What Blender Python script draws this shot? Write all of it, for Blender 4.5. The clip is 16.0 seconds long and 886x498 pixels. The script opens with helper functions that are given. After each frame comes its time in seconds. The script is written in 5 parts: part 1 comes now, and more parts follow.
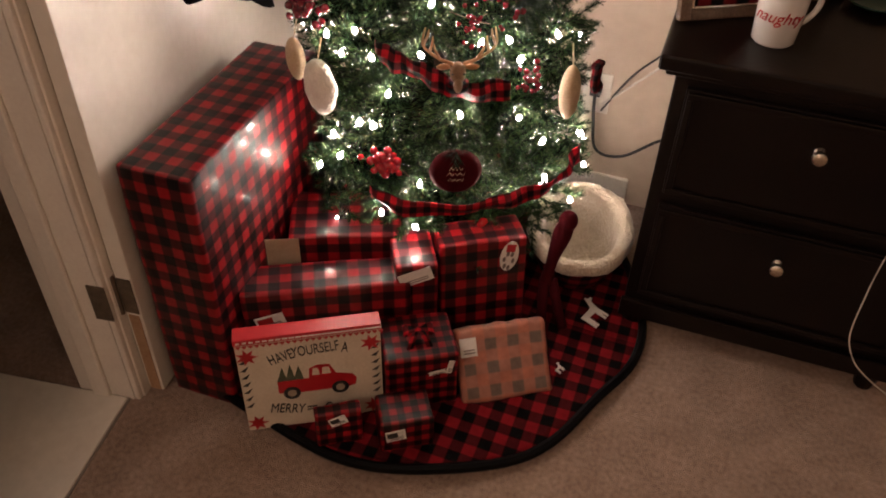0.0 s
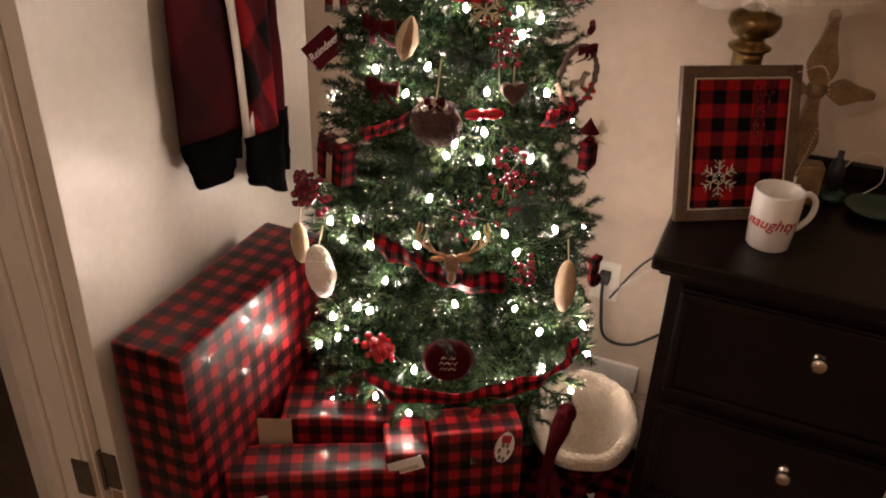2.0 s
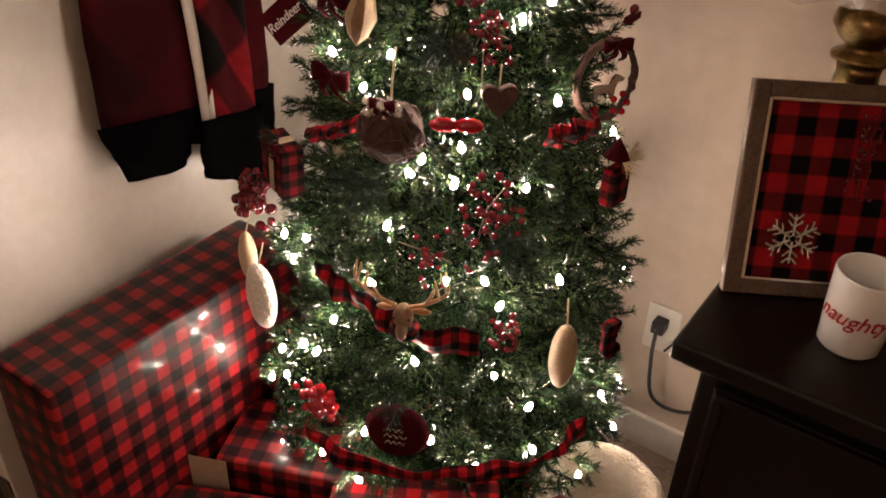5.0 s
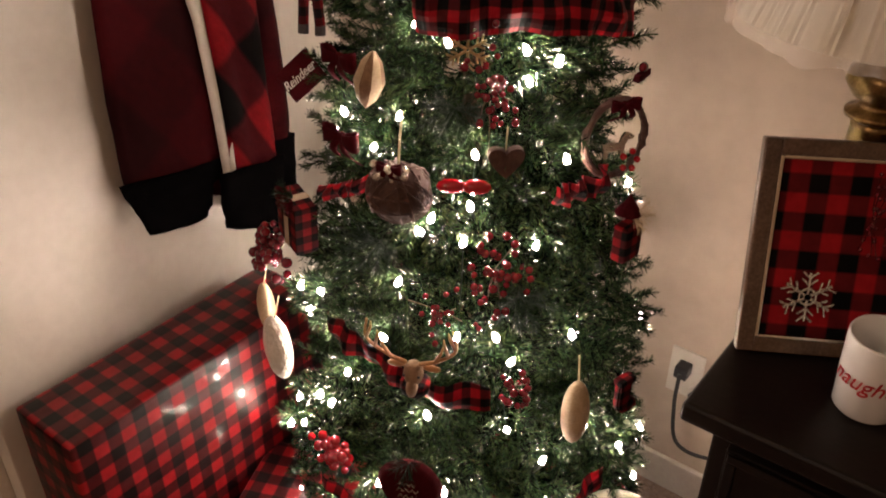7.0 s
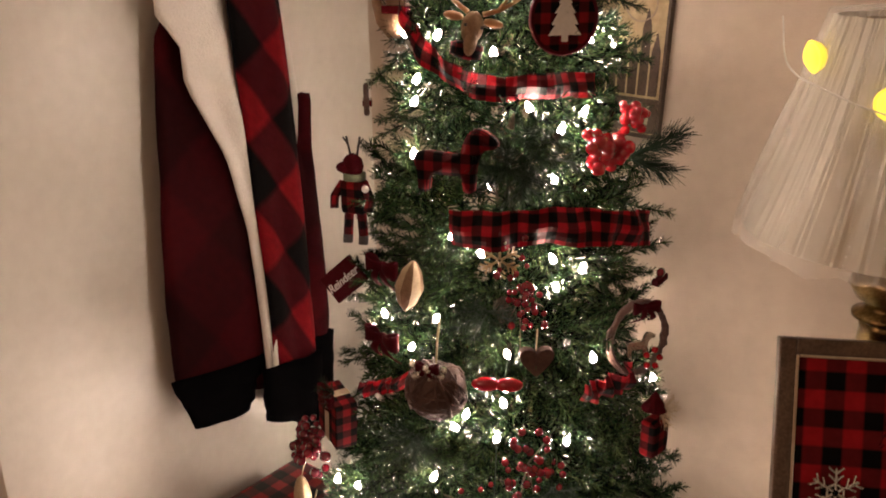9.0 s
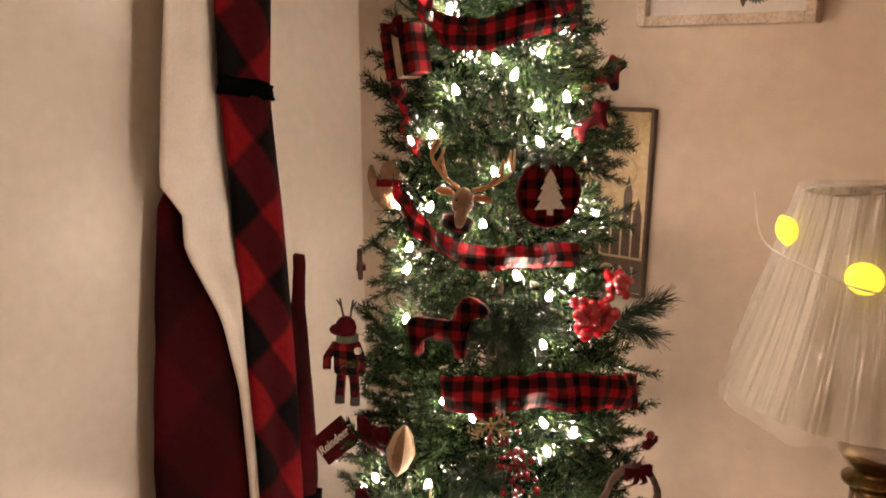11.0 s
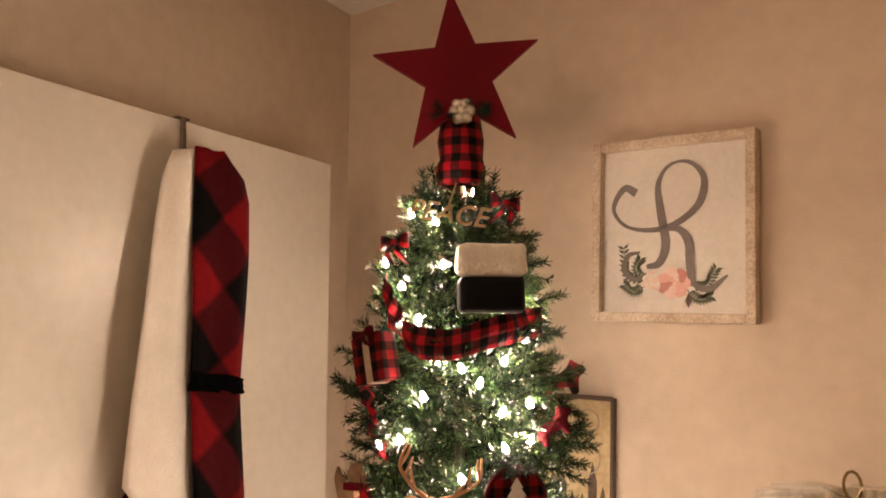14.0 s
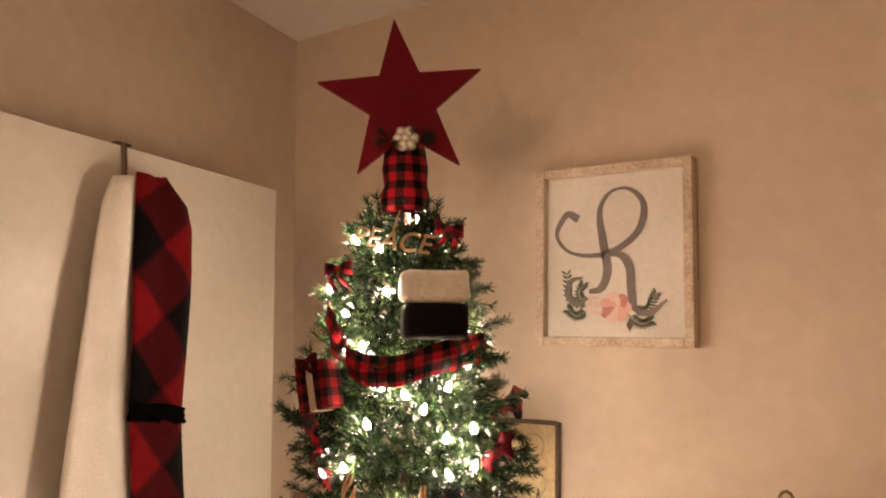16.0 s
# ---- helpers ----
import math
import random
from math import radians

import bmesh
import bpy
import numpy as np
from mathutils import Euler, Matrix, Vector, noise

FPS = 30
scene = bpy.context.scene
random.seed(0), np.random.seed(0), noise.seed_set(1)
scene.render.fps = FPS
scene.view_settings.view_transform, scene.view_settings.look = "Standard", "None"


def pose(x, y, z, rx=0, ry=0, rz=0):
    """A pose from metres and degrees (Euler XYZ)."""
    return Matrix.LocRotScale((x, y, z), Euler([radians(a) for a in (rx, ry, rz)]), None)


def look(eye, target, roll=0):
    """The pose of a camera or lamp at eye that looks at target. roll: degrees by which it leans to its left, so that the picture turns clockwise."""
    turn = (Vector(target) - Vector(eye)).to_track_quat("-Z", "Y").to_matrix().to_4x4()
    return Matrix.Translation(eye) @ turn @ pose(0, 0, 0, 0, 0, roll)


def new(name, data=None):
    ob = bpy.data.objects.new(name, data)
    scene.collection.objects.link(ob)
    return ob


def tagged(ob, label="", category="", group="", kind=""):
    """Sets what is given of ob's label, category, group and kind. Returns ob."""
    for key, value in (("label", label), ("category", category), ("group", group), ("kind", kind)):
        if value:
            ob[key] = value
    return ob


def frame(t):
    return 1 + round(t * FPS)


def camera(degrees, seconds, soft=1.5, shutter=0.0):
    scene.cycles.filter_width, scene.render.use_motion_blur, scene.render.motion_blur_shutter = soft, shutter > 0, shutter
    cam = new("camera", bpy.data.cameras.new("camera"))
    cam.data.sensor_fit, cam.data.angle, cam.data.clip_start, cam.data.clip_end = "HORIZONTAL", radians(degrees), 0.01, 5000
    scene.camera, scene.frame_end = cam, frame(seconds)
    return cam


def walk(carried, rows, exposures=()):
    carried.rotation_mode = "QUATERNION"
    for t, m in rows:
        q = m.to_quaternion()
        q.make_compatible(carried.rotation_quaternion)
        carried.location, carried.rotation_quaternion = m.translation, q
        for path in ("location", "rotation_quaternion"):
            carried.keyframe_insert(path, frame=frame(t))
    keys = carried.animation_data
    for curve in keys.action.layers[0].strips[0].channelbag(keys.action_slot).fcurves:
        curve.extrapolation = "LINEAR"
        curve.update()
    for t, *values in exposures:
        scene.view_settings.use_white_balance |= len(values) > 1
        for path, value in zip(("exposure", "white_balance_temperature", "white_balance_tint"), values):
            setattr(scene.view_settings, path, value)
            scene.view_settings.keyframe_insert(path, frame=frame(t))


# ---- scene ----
cam = camera(56.6, 16.0, soft=1.8, shutter=0.3)
PATH = [
    (0.0, (-0.041, -0.043, 1.411), (-0.498, 1.301, 0.188), 1.8),
    (0.5, (-0.019, -0.037, 1.426), (-0.504, 1.355, 0.269), 1.6),
    (1.0, (-0.016, -0.033, 1.434), (-0.558, 1.417, 0.378), 1.3),
    (1.5, (-0.010, -0.014, 1.438), (-0.597, 1.459, 0.438), 1.4),
    (2.0, (0.032, 0.018, 1.457), (-0.598, 1.519, 0.528), 2.0),
    (2.5, (0.070, 0.042, 1.474), (-0.612, 1.557, 0.609), 1.6),
    (3.0, (0.064, 0.118, 1.465), (-0.653, 1.623, 0.610), 1.2),
    (3.5, (0.022, 0.238, 1.465), (-0.678, 1.753, 0.613), 1.4),
    (4.0, (0.036, 0.320, 1.442), (-0.706, 1.793, 0.552), 2.2),
    (4.5, (0.090, 0.436, 1.393), (-0.758, 1.772, 0.389), 3.0),
    (6.8, (0.123, 0.531, 1.428), (-0.839, 1.780, 0.414), 0.7),
    (7.0, (0.126, 0.531, 1.447), (-0.853, 1.786, 0.457), 0.4),
    (7.5, (0.144, 0.510, 1.450), (-0.901, 1.803, 0.586), 0.0),
    (8.0, (0.156, 0.490, 1.473), (-0.930, 1.811, 0.705), -0.1),
    (8.5, (0.153, 0.477, 1.490), (-0.959, 1.822, 0.805), -0.2),
    (9.0, (0.151, 0.472, 1.504), (-0.978, 1.834, 0.885), -0.5),
    (11.5, (0.167, 0.443, 1.564), (-0.986, 1.901, 1.325), 0.1),
    (12.0, (0.174, 0.428, 1.582), (-0.975, 1.900, 1.426), 0.4),
    (12.5, (0.171, 0.418, 1.601), (-0.974, 1.900, 1.550), 0.2),
    (13.0, (0.174, 0.423, 1.621), (-0.965, 1.910, 1.665), 0.2),
    (13.5, (0.172, 0.426, 1.635), (-0.944, 1.925, 1.779), 0.2),
    (14.0, (0.173, 0.417, 1.649), (-0.918, 1.926, 1.860), -0.0),
    (14.5, (0.178, 0.407, 1.660), (-0.900, 1.917, 1.920), -0.3),
    (15.0, (0.187, 0.406, 1.665), (-0.882, 1.913, 1.974), -0.5),
    (15.5, (0.187, 0.402, 1.664), (-0.859, 1.923, 1.986), -0.6),
    (16.0, (0.187, 0.417, 1.653), (-0.809, 1.983, 1.916), -0.6),
]
EXPOSURES = [(0.0, -0.14, 6250, 27), (2.0, -0.25, 6350, 27), (4.0, -0.37, 6500, 27), (7.0, -0.37, 6500, 27), (9.0, -0.37, 6600, 27), (12.0, -0.04, 7100, 29), (14.0, 0.18, 7300, 28), (16.0, 0.22, 7250, 27)]
walk(cam, [(t, look(e, g, r)) for t, e, g, r in PATH], EXPOSURES)

# ---- light: the tree's bulbs and a lit lamp across the room ----
BULB_GLOW, ROOM_WATTS = 660.0, 4.0
world = bpy.data.worlds.new("room_dark")
scene.world = world
world.use_nodes = True
world.node_tree.nodes["Background"].inputs[0].default_value = (0.9, 0.75, 0.55, 1)
world.node_tree.nodes["Background"].inputs[1].default_value = 0.01


lamp_data = bpy.data.lights.new("room_lamp_light", "POINT")     # the lit lamp across the room, out of view
lamp_data.energy, lamp_data.color, lamp_data.shadow_soft_size = ROOM_WATTS, (1.0, 0.78, 0.55), 0.11
new("room_lamp_light", lamp_data).location = (1.25, -0.75, 2.22)
lamp_data = bpy.data.lights.new("entry_lamp_light", "POINT")    # a second lamp behind the camera
lamp_data.energy, lamp_data.color, lamp_data.shadow_soft_size = 26.0, (1.0, 0.78, 0.56), 0.15
new("entry_lamp_light", lamp_data).location = (-0.50, -1.15, 2.10)

# ---- materials ----


def material(name):
    m = bpy.data.materials.new(name)
    m.use_nodes = True
    n = m.node_tree.nodes
    return m, n, m.node_tree.links, n["Principled BSDF"]


def varied(name, a, b, scale=8.0, rough=0.6, metal=0.0, bump=0.0, bump_scale=200.0, coat=0.0, sheen=0.0, mottle=0.5, spread=(0.35, 0.65), bump_size=0.002, spec=0.5):
    """Two tones mixed by broad and fine noise, with fine relief."""
    m, n, l, p = material(name)
    tc = n.new("ShaderNodeTexCoord")
    n1, n2, add, ramp = n.new("ShaderNodeTexNoise"), n.new("ShaderNodeTexNoise"), n.new("ShaderNodeMix"), n.new("ShaderNodeValToRGB")
    n1.inputs["Scale"].default_value, n1.inputs["Detail"].default_value = scale, 4
    n2.inputs["Scale"].default_value, n2.inputs["Detail"].default_value = scale * 9, 3
    add.inputs["Factor"].default_value = mottle
    l.new(tc.outputs["Object"], n1.inputs["Vector"])
    l.new(tc.outputs["Object"], n2.inputs["Vector"])
    l.new(n1.outputs["Fac"], add.inputs["A"])
    l.new(n2.outputs["Fac"], add.inputs["B"])
    l.new(add.outputs["Result"], ramp.inputs["Fac"])
    ramp.color_ramp.elements[0].position, ramp.color_ramp.elements[1].position = spread
    ramp.color_ramp.elements[0].color, ramp.color_ramp.elements[1].color = (*a, 1), (*b, 1)
    l.new(ramp.outputs["Color"], p.inputs["Base Color"])
    p.inputs["Roughness"].default_value, p.inputs["Metallic"].default_value = rough, metal
    p.inputs["Coat Weight"].default_value, p.inputs["Sheen Weight"].default_value = coat, sheen
    p.inputs["Specular IOR Level"].default_value = spec
    if bump:
        n3, bp = n.new("ShaderNodeTexNoise"), n.new("ShaderNodeBump")
        n3.inputs["Scale"].default_value, n3.inputs["Detail"].default_value = bump_scale, 3
        bp.inputs["Strength"].default_value, bp.inputs["Distance"].default_value = bump, bump_size
        l.new(tc.outputs["Object"], n3.inputs["Vector"])
        l.new(n3.outputs["Fac"], bp.inputs["Height"])
        l.new(bp.outputs["Normal"], p.inputs["Normal"])
    return m


def plaid(name, period, red=(0.36, 0.012, 0.016), mid=(0.085, 0.008, 0.009), black=(0.0025, 0.002, 0.002), rough=0.75, coat=0.0, turn=0.0, bump=0.25, crinkle=0.0, sheen=0.0):
    """Buffalo check, woven or printed, on the UV map in metres."""
    m, n, l, p = material(name)
    uv, mp, sep = n.new("ShaderNodeUVMap"), n.new("ShaderNodeMapping"), n.new("ShaderNodeSeparateXYZ")
    mp.inputs["Scale"].default_value = (1 / period, 1 / period, 1)
    mp.inputs["Rotation"].default_value = (0, 0, radians(turn))
    l.new(uv.outputs["UV"], mp.inputs["Vector"])
    l.new(mp.outputs["Vector"], sep.inputs["Vector"])
    steps = []
    for axis in ("X", "Y"):
        fr, ramp = n.new("ShaderNodeMath"), n.new("ShaderNodeMapRange")
        fr.operation = "PINGPONG"
        fr.inputs[1].default_value = 0.5
        l.new(sep.outputs[axis], fr.inputs[0])
        ramp.inputs["From Min"].default_value, ramp.inputs["From Max"].default_value = 0.22, 0.28
        l.new(fr.outputs[0], ramp.inputs["Value"])
        steps.append(ramp)
    add, ramp = n.new("ShaderNodeMath"), n.new("ShaderNodeValToRGB")
    add.operation = "ADD"
    l.new(steps[0].outputs[0], add.inputs[0])
    l.new(steps[1].outputs[0], add.inputs[1])
    half = n.new("ShaderNodeMath")
    half.operation = "MULTIPLY"
    half.inputs[1].default_value = 0.5
    l.new(add.outputs[0], half.inputs[0])
    e = ramp.color_ramp.elements
    e[0].color, e[1].color = (*red, 1), (*black, 1)
    e.new(0.5).color = (*mid, 1)
    l.new(half.outputs[0], ramp.inputs["Fac"])
    nz, mix = n.new("ShaderNodeTexNoise"), n.new("ShaderNodeMix")
    nz.inputs["Scale"].default_value, nz.inputs["Detail"].default_value = 60, 5
    l.new(uv.outputs["UV"], nz.inputs["Vector"])
    mix.data_type, mix.blend_type = "RGBA", "MULTIPLY"
    mix.inputs["Factor"].default_value = 0.55
    l.new(ramp.outputs["Color"], mix.inputs["A"])
    l.new(nz.outputs["Fac"], mix.inputs["B"])
    br = n.new("ShaderNodeBrightContrast")
    br.inputs["Bright"].default_value = 0.0
    l.new(mix.outputs["Result"], br.inputs["Color"])
    l.new(br.outputs["Color"], p.inputs["Base Color"])
    p.inputs["Roughness"].default_value, p.inputs["Coat Weight"].default_value = rough, coat
    p.inputs["Coat Roughness"].default_value = 0.12
    p.inputs["Sheen Weight"].default_value = sheen
    p.inputs["Specular IOR Level"].default_value = 0.25 if coat else 0.12
    bp, bn = n.new("ShaderNodeBump"), n.new("ShaderNodeTexNoise")
    bn.inputs["Scale"].default_value, bn.inputs["Detail"].default_value = (14, 2) if crinkle else (700, 2)
    bp.inputs["Strength"].default_value, bp.inputs["Distance"].default_value = (crinkle, 0.02) if crinkle else (bump, 0.001)
    l.new(uv.outputs["UV"], bn.inputs["Vector"])
    l.new(bn.outputs["Fac"], bp.inputs["Height"])
    l.new(bp.outputs["Normal"], p.inputs["Normal"])
    return m


def needle_paint(name, deep, middle, pale, rough):
    """Moulded plastic needles, each of a random tone, most of them dark; the few pale ones paint in glints."""
    m, n, l, p = material(name)
    geo, tc, nz, power, add, ramp = n.new("ShaderNodeNewGeometry"), n.new("ShaderNodeTexCoord"), n.new("ShaderNodeTexNoise"), n.new("ShaderNodeMath"), n.new("ShaderNodeMix"), n.new("ShaderNodeValToRGB")
    power.operation = "POWER"
    power.inputs[1].default_value = 1.5
    nz.inputs["Scale"].default_value, nz.inputs["Detail"].default_value = 24, 3
    add.inputs["Factor"].default_value = 0.3
    l.new(geo.outputs["Random Per Island"], power.inputs[0])
    l.new(tc.outputs["Object"], nz.inputs["Vector"])
    l.new(power.outputs[0], add.inputs["A"])
    l.new(nz.outputs["Fac"], add.inputs["B"])
    l.new(add.outputs["Result"], ramp.inputs["Fac"])
    e = ramp.color_ramp.elements
    e[0].position, e[1].position = 0.15, 0.85
    e[0].color, e[1].color = (*deep, 1), (*pale, 1)
    e.new(0.5).color = (*middle, 1)
    l.new(ramp.outputs["Color"], p.inputs["Base Color"])
    p.inputs["Roughness"].default_value, p.inputs["Specular IOR Level"].default_value = rough, 0.55
    return m


def glowing(name, colour, strength):
    m, n, l, p = material(name)
    p.inputs["Base Color"].default_value = (*colour, 1)
    p.inputs["Emission Color"].default_value = (*colour, 1)
    p.inputs["Emission Strength"].default_value = strength
    return m


WALL = varied("beige_wall_paint", (0.53, 0.43, 0.330), (0.61, 0.505, 0.395), 3, 0.62, bump=0.35, bump_scale=260)
CEILING = varied("ceiling_paint", (0.72, 0.68, 0.6), (0.78, 0.74, 0.66), 4, 0.8, bump=0.5, bump_scale=180)
DOOR = varied("white_door_paint", (0.66, 0.62, 0.54), (0.73, 0.69, 0.61), 5, 0.34, bump=0.15, bump_scale=120)
TRIM = varied("trim_paint", (0.72, 0.66, 0.58), (0.80, 0.75, 0.66), 14, 0.36, bump=0.1, bump_scale=90)
RAW_WOOD = varied("bare_wood_edge", (0.30, 0.17, 0.09), (0.42, 0.26, 0.15), 12, 0.6, bump=0.3, bump_scale=150)
CARPET = varied("tan_carpet", (0.23, 0.145, 0.10), (0.45, 0.31, 0.225), 11, 0.95, bump=1.0, bump_scale=330, sheen=0.3, mottle=0.6, bump_size=0.006)
TILE = varied("pale_floor_tile", (0.70, 0.66, 0.58), (0.80, 0.76, 0.68), 6, 0.35, bump=0.1, bump_scale=40)
GROUT = varied("tile_grout", (0.22, 0.19, 0.16), (0.30, 0.26, 0.22), 30, 0.9)
# the wall beige darkened, so the hallway's dimness is in the colour
HALL_SHADED = varied("shaded_hall_beige", (0.30, 0.25, 0.19), (0.36, 0.30, 0.23), 4, 0.7)
BRONZE = varied("aged_bronze", (0.085, 0.064, 0.042), (0.17, 0.13, 0.088), 60, 0.5, 0.4, bump=0.3, bump_scale=300)
ESPRESSO = varied("espresso_wood", (0.0035, 0.002, 0.0016), (0.007, 0.004, 0.003), 9, 0.36, bump=0.12, bump_scale=120, coat=0.0, spec=0.25)
NICKEL = varied("nickel", (0.55, 0.5, 0.42), (0.7, 0.65, 0.55), 40, 0.22, 1.0)
BRASS = varied("antique_brass", (0.13, 0.08, 0.032), (0.30, 0.20, 0.085), 25, 0.28, 1.0, bump=0.1, bump_scale=90)
NEEDLE = needle_paint("pine_needle", (0.006, 0.019, 0.009), (0.020, 0.044, 0.017), (0.056, 0.079, 0.029), 0.24)
NEEDLE_DARK = varied("dark_pine_needle", (0.004, 0.012, 0.006), (0.012, 0.026, 0.012), 30, 0.55, spec=0.15)
WIRE = varied("dark_green_wire", (0.004, 0.012, 0.007), (0.008, 0.020, 0.012), 30, 0.6, spec=0.15)
BARK = varied("brown_stem", (0.05, 0.03, 0.018), (0.10, 0.06, 0.035), 40, 0.8)
PAPER = plaid("buffalo_gift_paper", 0.046, red=(0.37, 0.010, 0.014), mid=(0.085, 0.006, 0.008), rough=0.46, coat=0.22, crinkle=0.2)
PAPER_SMALL = plaid("small_check_gift_paper", 0.03, red=(0.37, 0.010, 0.014), mid=(0.085, 0.006, 0.008), rough=0.46, coat=0.22, crinkle=0.2)
PAPER_PALE = plaid("tissue_check_paper", 0.05, red=(0.60, 0.22, 0.14), mid=(0.50, 0.22, 0.16), black=(0.22, 0.16, 0.13), rough=0.45, coat=0.2, crinkle=0.25)
RIBBON = plaid("plaid_ribbon", 0.028, red=(0.48, 0.011, 0.02), mid=(0.11, 0.007, 0.010), rough=0.6)
SKIRT = plaid("plaid_fleece", 0.052, red=(0.27, 0.011, 0.016), mid=(0.075, 0.006, 0.008), rough=0.95)
KNIT = plaid("plaid_knit", 0.17, red=(0.22, 0.008, 0.011), mid=(0.060, 0.004, 0.006), rough=0.95, turn=45, bump=0.4)
PANEL = plaid("plaid_print", 0.052, red=(0.46, 0.014, 0.018), mid=(0.16, 0.010, 0.012), rough=0.7)
PLAID_SOFT = plaid("plaid_ornament_cloth", 0.026, red=(0.24, 0.009, 0.012), mid=(0.065, 0.005, 0.006), rough=0.85)
DARK_KNIT = plaid("dark_plaid_knit", 0.26, red=(0.062, 0.003, 0.005), mid=(0.042, 0.0025, 0.004), black=(0.024, 0.002, 0.003), rough=0.95, turn=45, bump=0.4)
BLACK_KNIT = varied("black_rib_knit", (0.0012, 0.0012, 0.0014), (0.003, 0.0026, 0.003), 40, 1.0, bump=0.5, bump_scale=350, spec=0.02)
LINING = varied("cream_lining", (0.68, 0.64, 0.57), (0.76, 0.72, 0.65), 25, 0.95, bump=0.5, bump_scale=300, sheen=0.3, spec=0.1)
FLEECE = varied("cream_sherpa", (0.44, 0.37, 0.27), (0.54, 0.47, 0.36), 60, 0.95, bump=1.0, bump_scale=120, sheen=0.5, bump_size=0.006)
FUR = varied("white_fur", (0.70, 0.66, 0.57), (0.84, 0.80, 0.71), 70, 0.95, bump=1.0, bump_scale=160, sheen=0.5, bump_size=0.006)
BLACK_CLOTH = varied("black_satin", (0.0012, 0.0012, 0.0015), (0.0025, 0.0025, 0.003), 20, 0.5, bump=0.2, bump_scale=60, spec=0.12)
BURGUNDY = varied("burgundy_felt", (0.036, 0.003, 0.005), (0.068, 0.005, 0.008), 40, 0.9, spec=0.08)
STAR_RED = varied("red_star_glitter", (0.115, 0.003, 0.008), (0.155, 0.005, 0.011), 120, 0.5, bump=0.5, bump_scale=900, spec=0.1)
BERRY = varied("glossy_red_berry", (0.26, 0.005, 0.010), (0.38, 0.009, 0.014), 60, 0.14, coat=0.6)
BERRY_DARK = varied("dark_red_berry", (0.085, 0.003, 0.008), (0.14, 0.006, 0.012), 60, 0.16, coat=0.6)
ANTLER = varied("carved_antler", (0.30, 0.13, 0.045), (0.44, 0.22, 0.09), 45, 0.45, bump=0.3, bump_scale=200)
BURLAP = varied("brown_burlap", (0.17, 0.10, 0.055), (0.30, 0.19, 0.11), 90, 0.9, bump=0.9, bump_scale=260)
TWIG = varied("grapevine", (0.045, 0.020, 0.014), (0.105, 0.05, 0.034), 80, 0.75, bump=0.6, bump_scale=250)
CREAM = varied("cream_wood_slice", (0.40, 0.30, 0.18), (0.55, 0.43, 0.28), 30, 0.55)
SILVER = varied("silver_glitter", (0.55, 0.52, 0.46), (0.85, 0.8, 0.7), 300, 0.2, 0.9, bump=0.8, bump_scale=700)
GOLD = varied("gold_glitter", (0.26, 0.155, 0.07), (0.44, 0.29, 0.14), 300, 0.38, 0.45, bump=0.6, bump_scale=700)
WHITE_PAINT = varied("white_card", (0.68, 0.66, 0.62), (0.78, 0.76, 0.72), 20, 0.6)
CERAMIC = varied("white_ceramic", (0.74, 0.73, 0.70), (0.78, 0.77, 0.74), 10, 0.14, coat=0.5)
RED_PRINT = varied("red_print", (0.40, 0.014, 0.018), (0.48, 0.02, 0.022), 40, 0.4)
KRAFT = varied("kraft_card", (0.33, 0.25, 0.17), (0.42, 0.33, 0.23), 30, 0.8)
CREAM_BOARD = varied("cream_sign_board", (0.56, 0.48, 0.36), (0.66, 0.58, 0.45), 20, 0.6)
INK = varied("black_print", (0.018, 0.016, 0.015), (0.035, 0.03, 0.028), 40, 0.6)
GREY_INK = varied("taupe_print", (0.15, 0.125, 0.115), (0.21, 0.18, 0.165), 60, 0.7)
PINK = varied("pink_print", (0.62, 0.30, 0.26), (0.74, 0.46, 0.40), 60, 0.7)
PINK_DEEP = varied("deep_pink_print", (0.46, 0.18, 0.15), (0.56, 0.26, 0.22), 60, 0.7)
PINK_PALE = varied("pale_pink_print", (0.66, 0.46, 0.40), (0.74, 0.56, 0.50), 60, 0.7)
GREEN_PRINT = varied("green_print", (0.055, 0.072, 0.042), (0.11, 0.125, 0.075), 60, 0.7)
CANVAS = varied("white_canvas", (0.62, 0.58, 0.52), (0.70, 0.66, 0.60), 12, 0.75, bump=0.2, bump_scale=500)
WHITEWASH = varied("whitewashed_wood", (0.38, 0.28, 0.19), (0.66, 0.56, 0.44), 22, 0.7, bump=0.5, bump_scale=120)
GREY_WOOD = varied("weathered_frame_wood", (0.060, 0.034, 0.021), (0.145, 0.095, 0.062), 25, 0.36, bump=0.3, bump_scale=150)
OLD_TAN = varied("aged_poster", (0.36, 0.26, 0.13), (0.58, 0.45, 0.25), 9, 0.6)
DARK_BROWN = varied("dark_brown_print", (0.05, 0.03, 0.018), (0.11, 0.07, 0.045), 20, 0.6)
RESIN = varied("carved_gold_brown_resin", (0.10, 0.06, 0.025), (0.26, 0.17, 0.075), 35, 0.42, bump=0.7, bump_scale=110)
SHADE = varied("ivory_pleated_silk", (0.64, 0.58, 0.46), (0.72, 0.66, 0.54), 30, 0.8, bump=0.3, bump_scale=200)
GREEN_GLASS = varied("dark_green_plastic", (0.006, 0.03, 0.02), (0.012, 0.05, 0.03), 20, 0.3)
CABLE = varied("black_cable", (0.01, 0.01, 0.011), (0.018, 0.018, 0.02), 20, 0.5)
CABLE_WHITE = varied("white_cable", (0.55, 0.52, 0.46), (0.65, 0.62, 0.56), 20, 0.5)
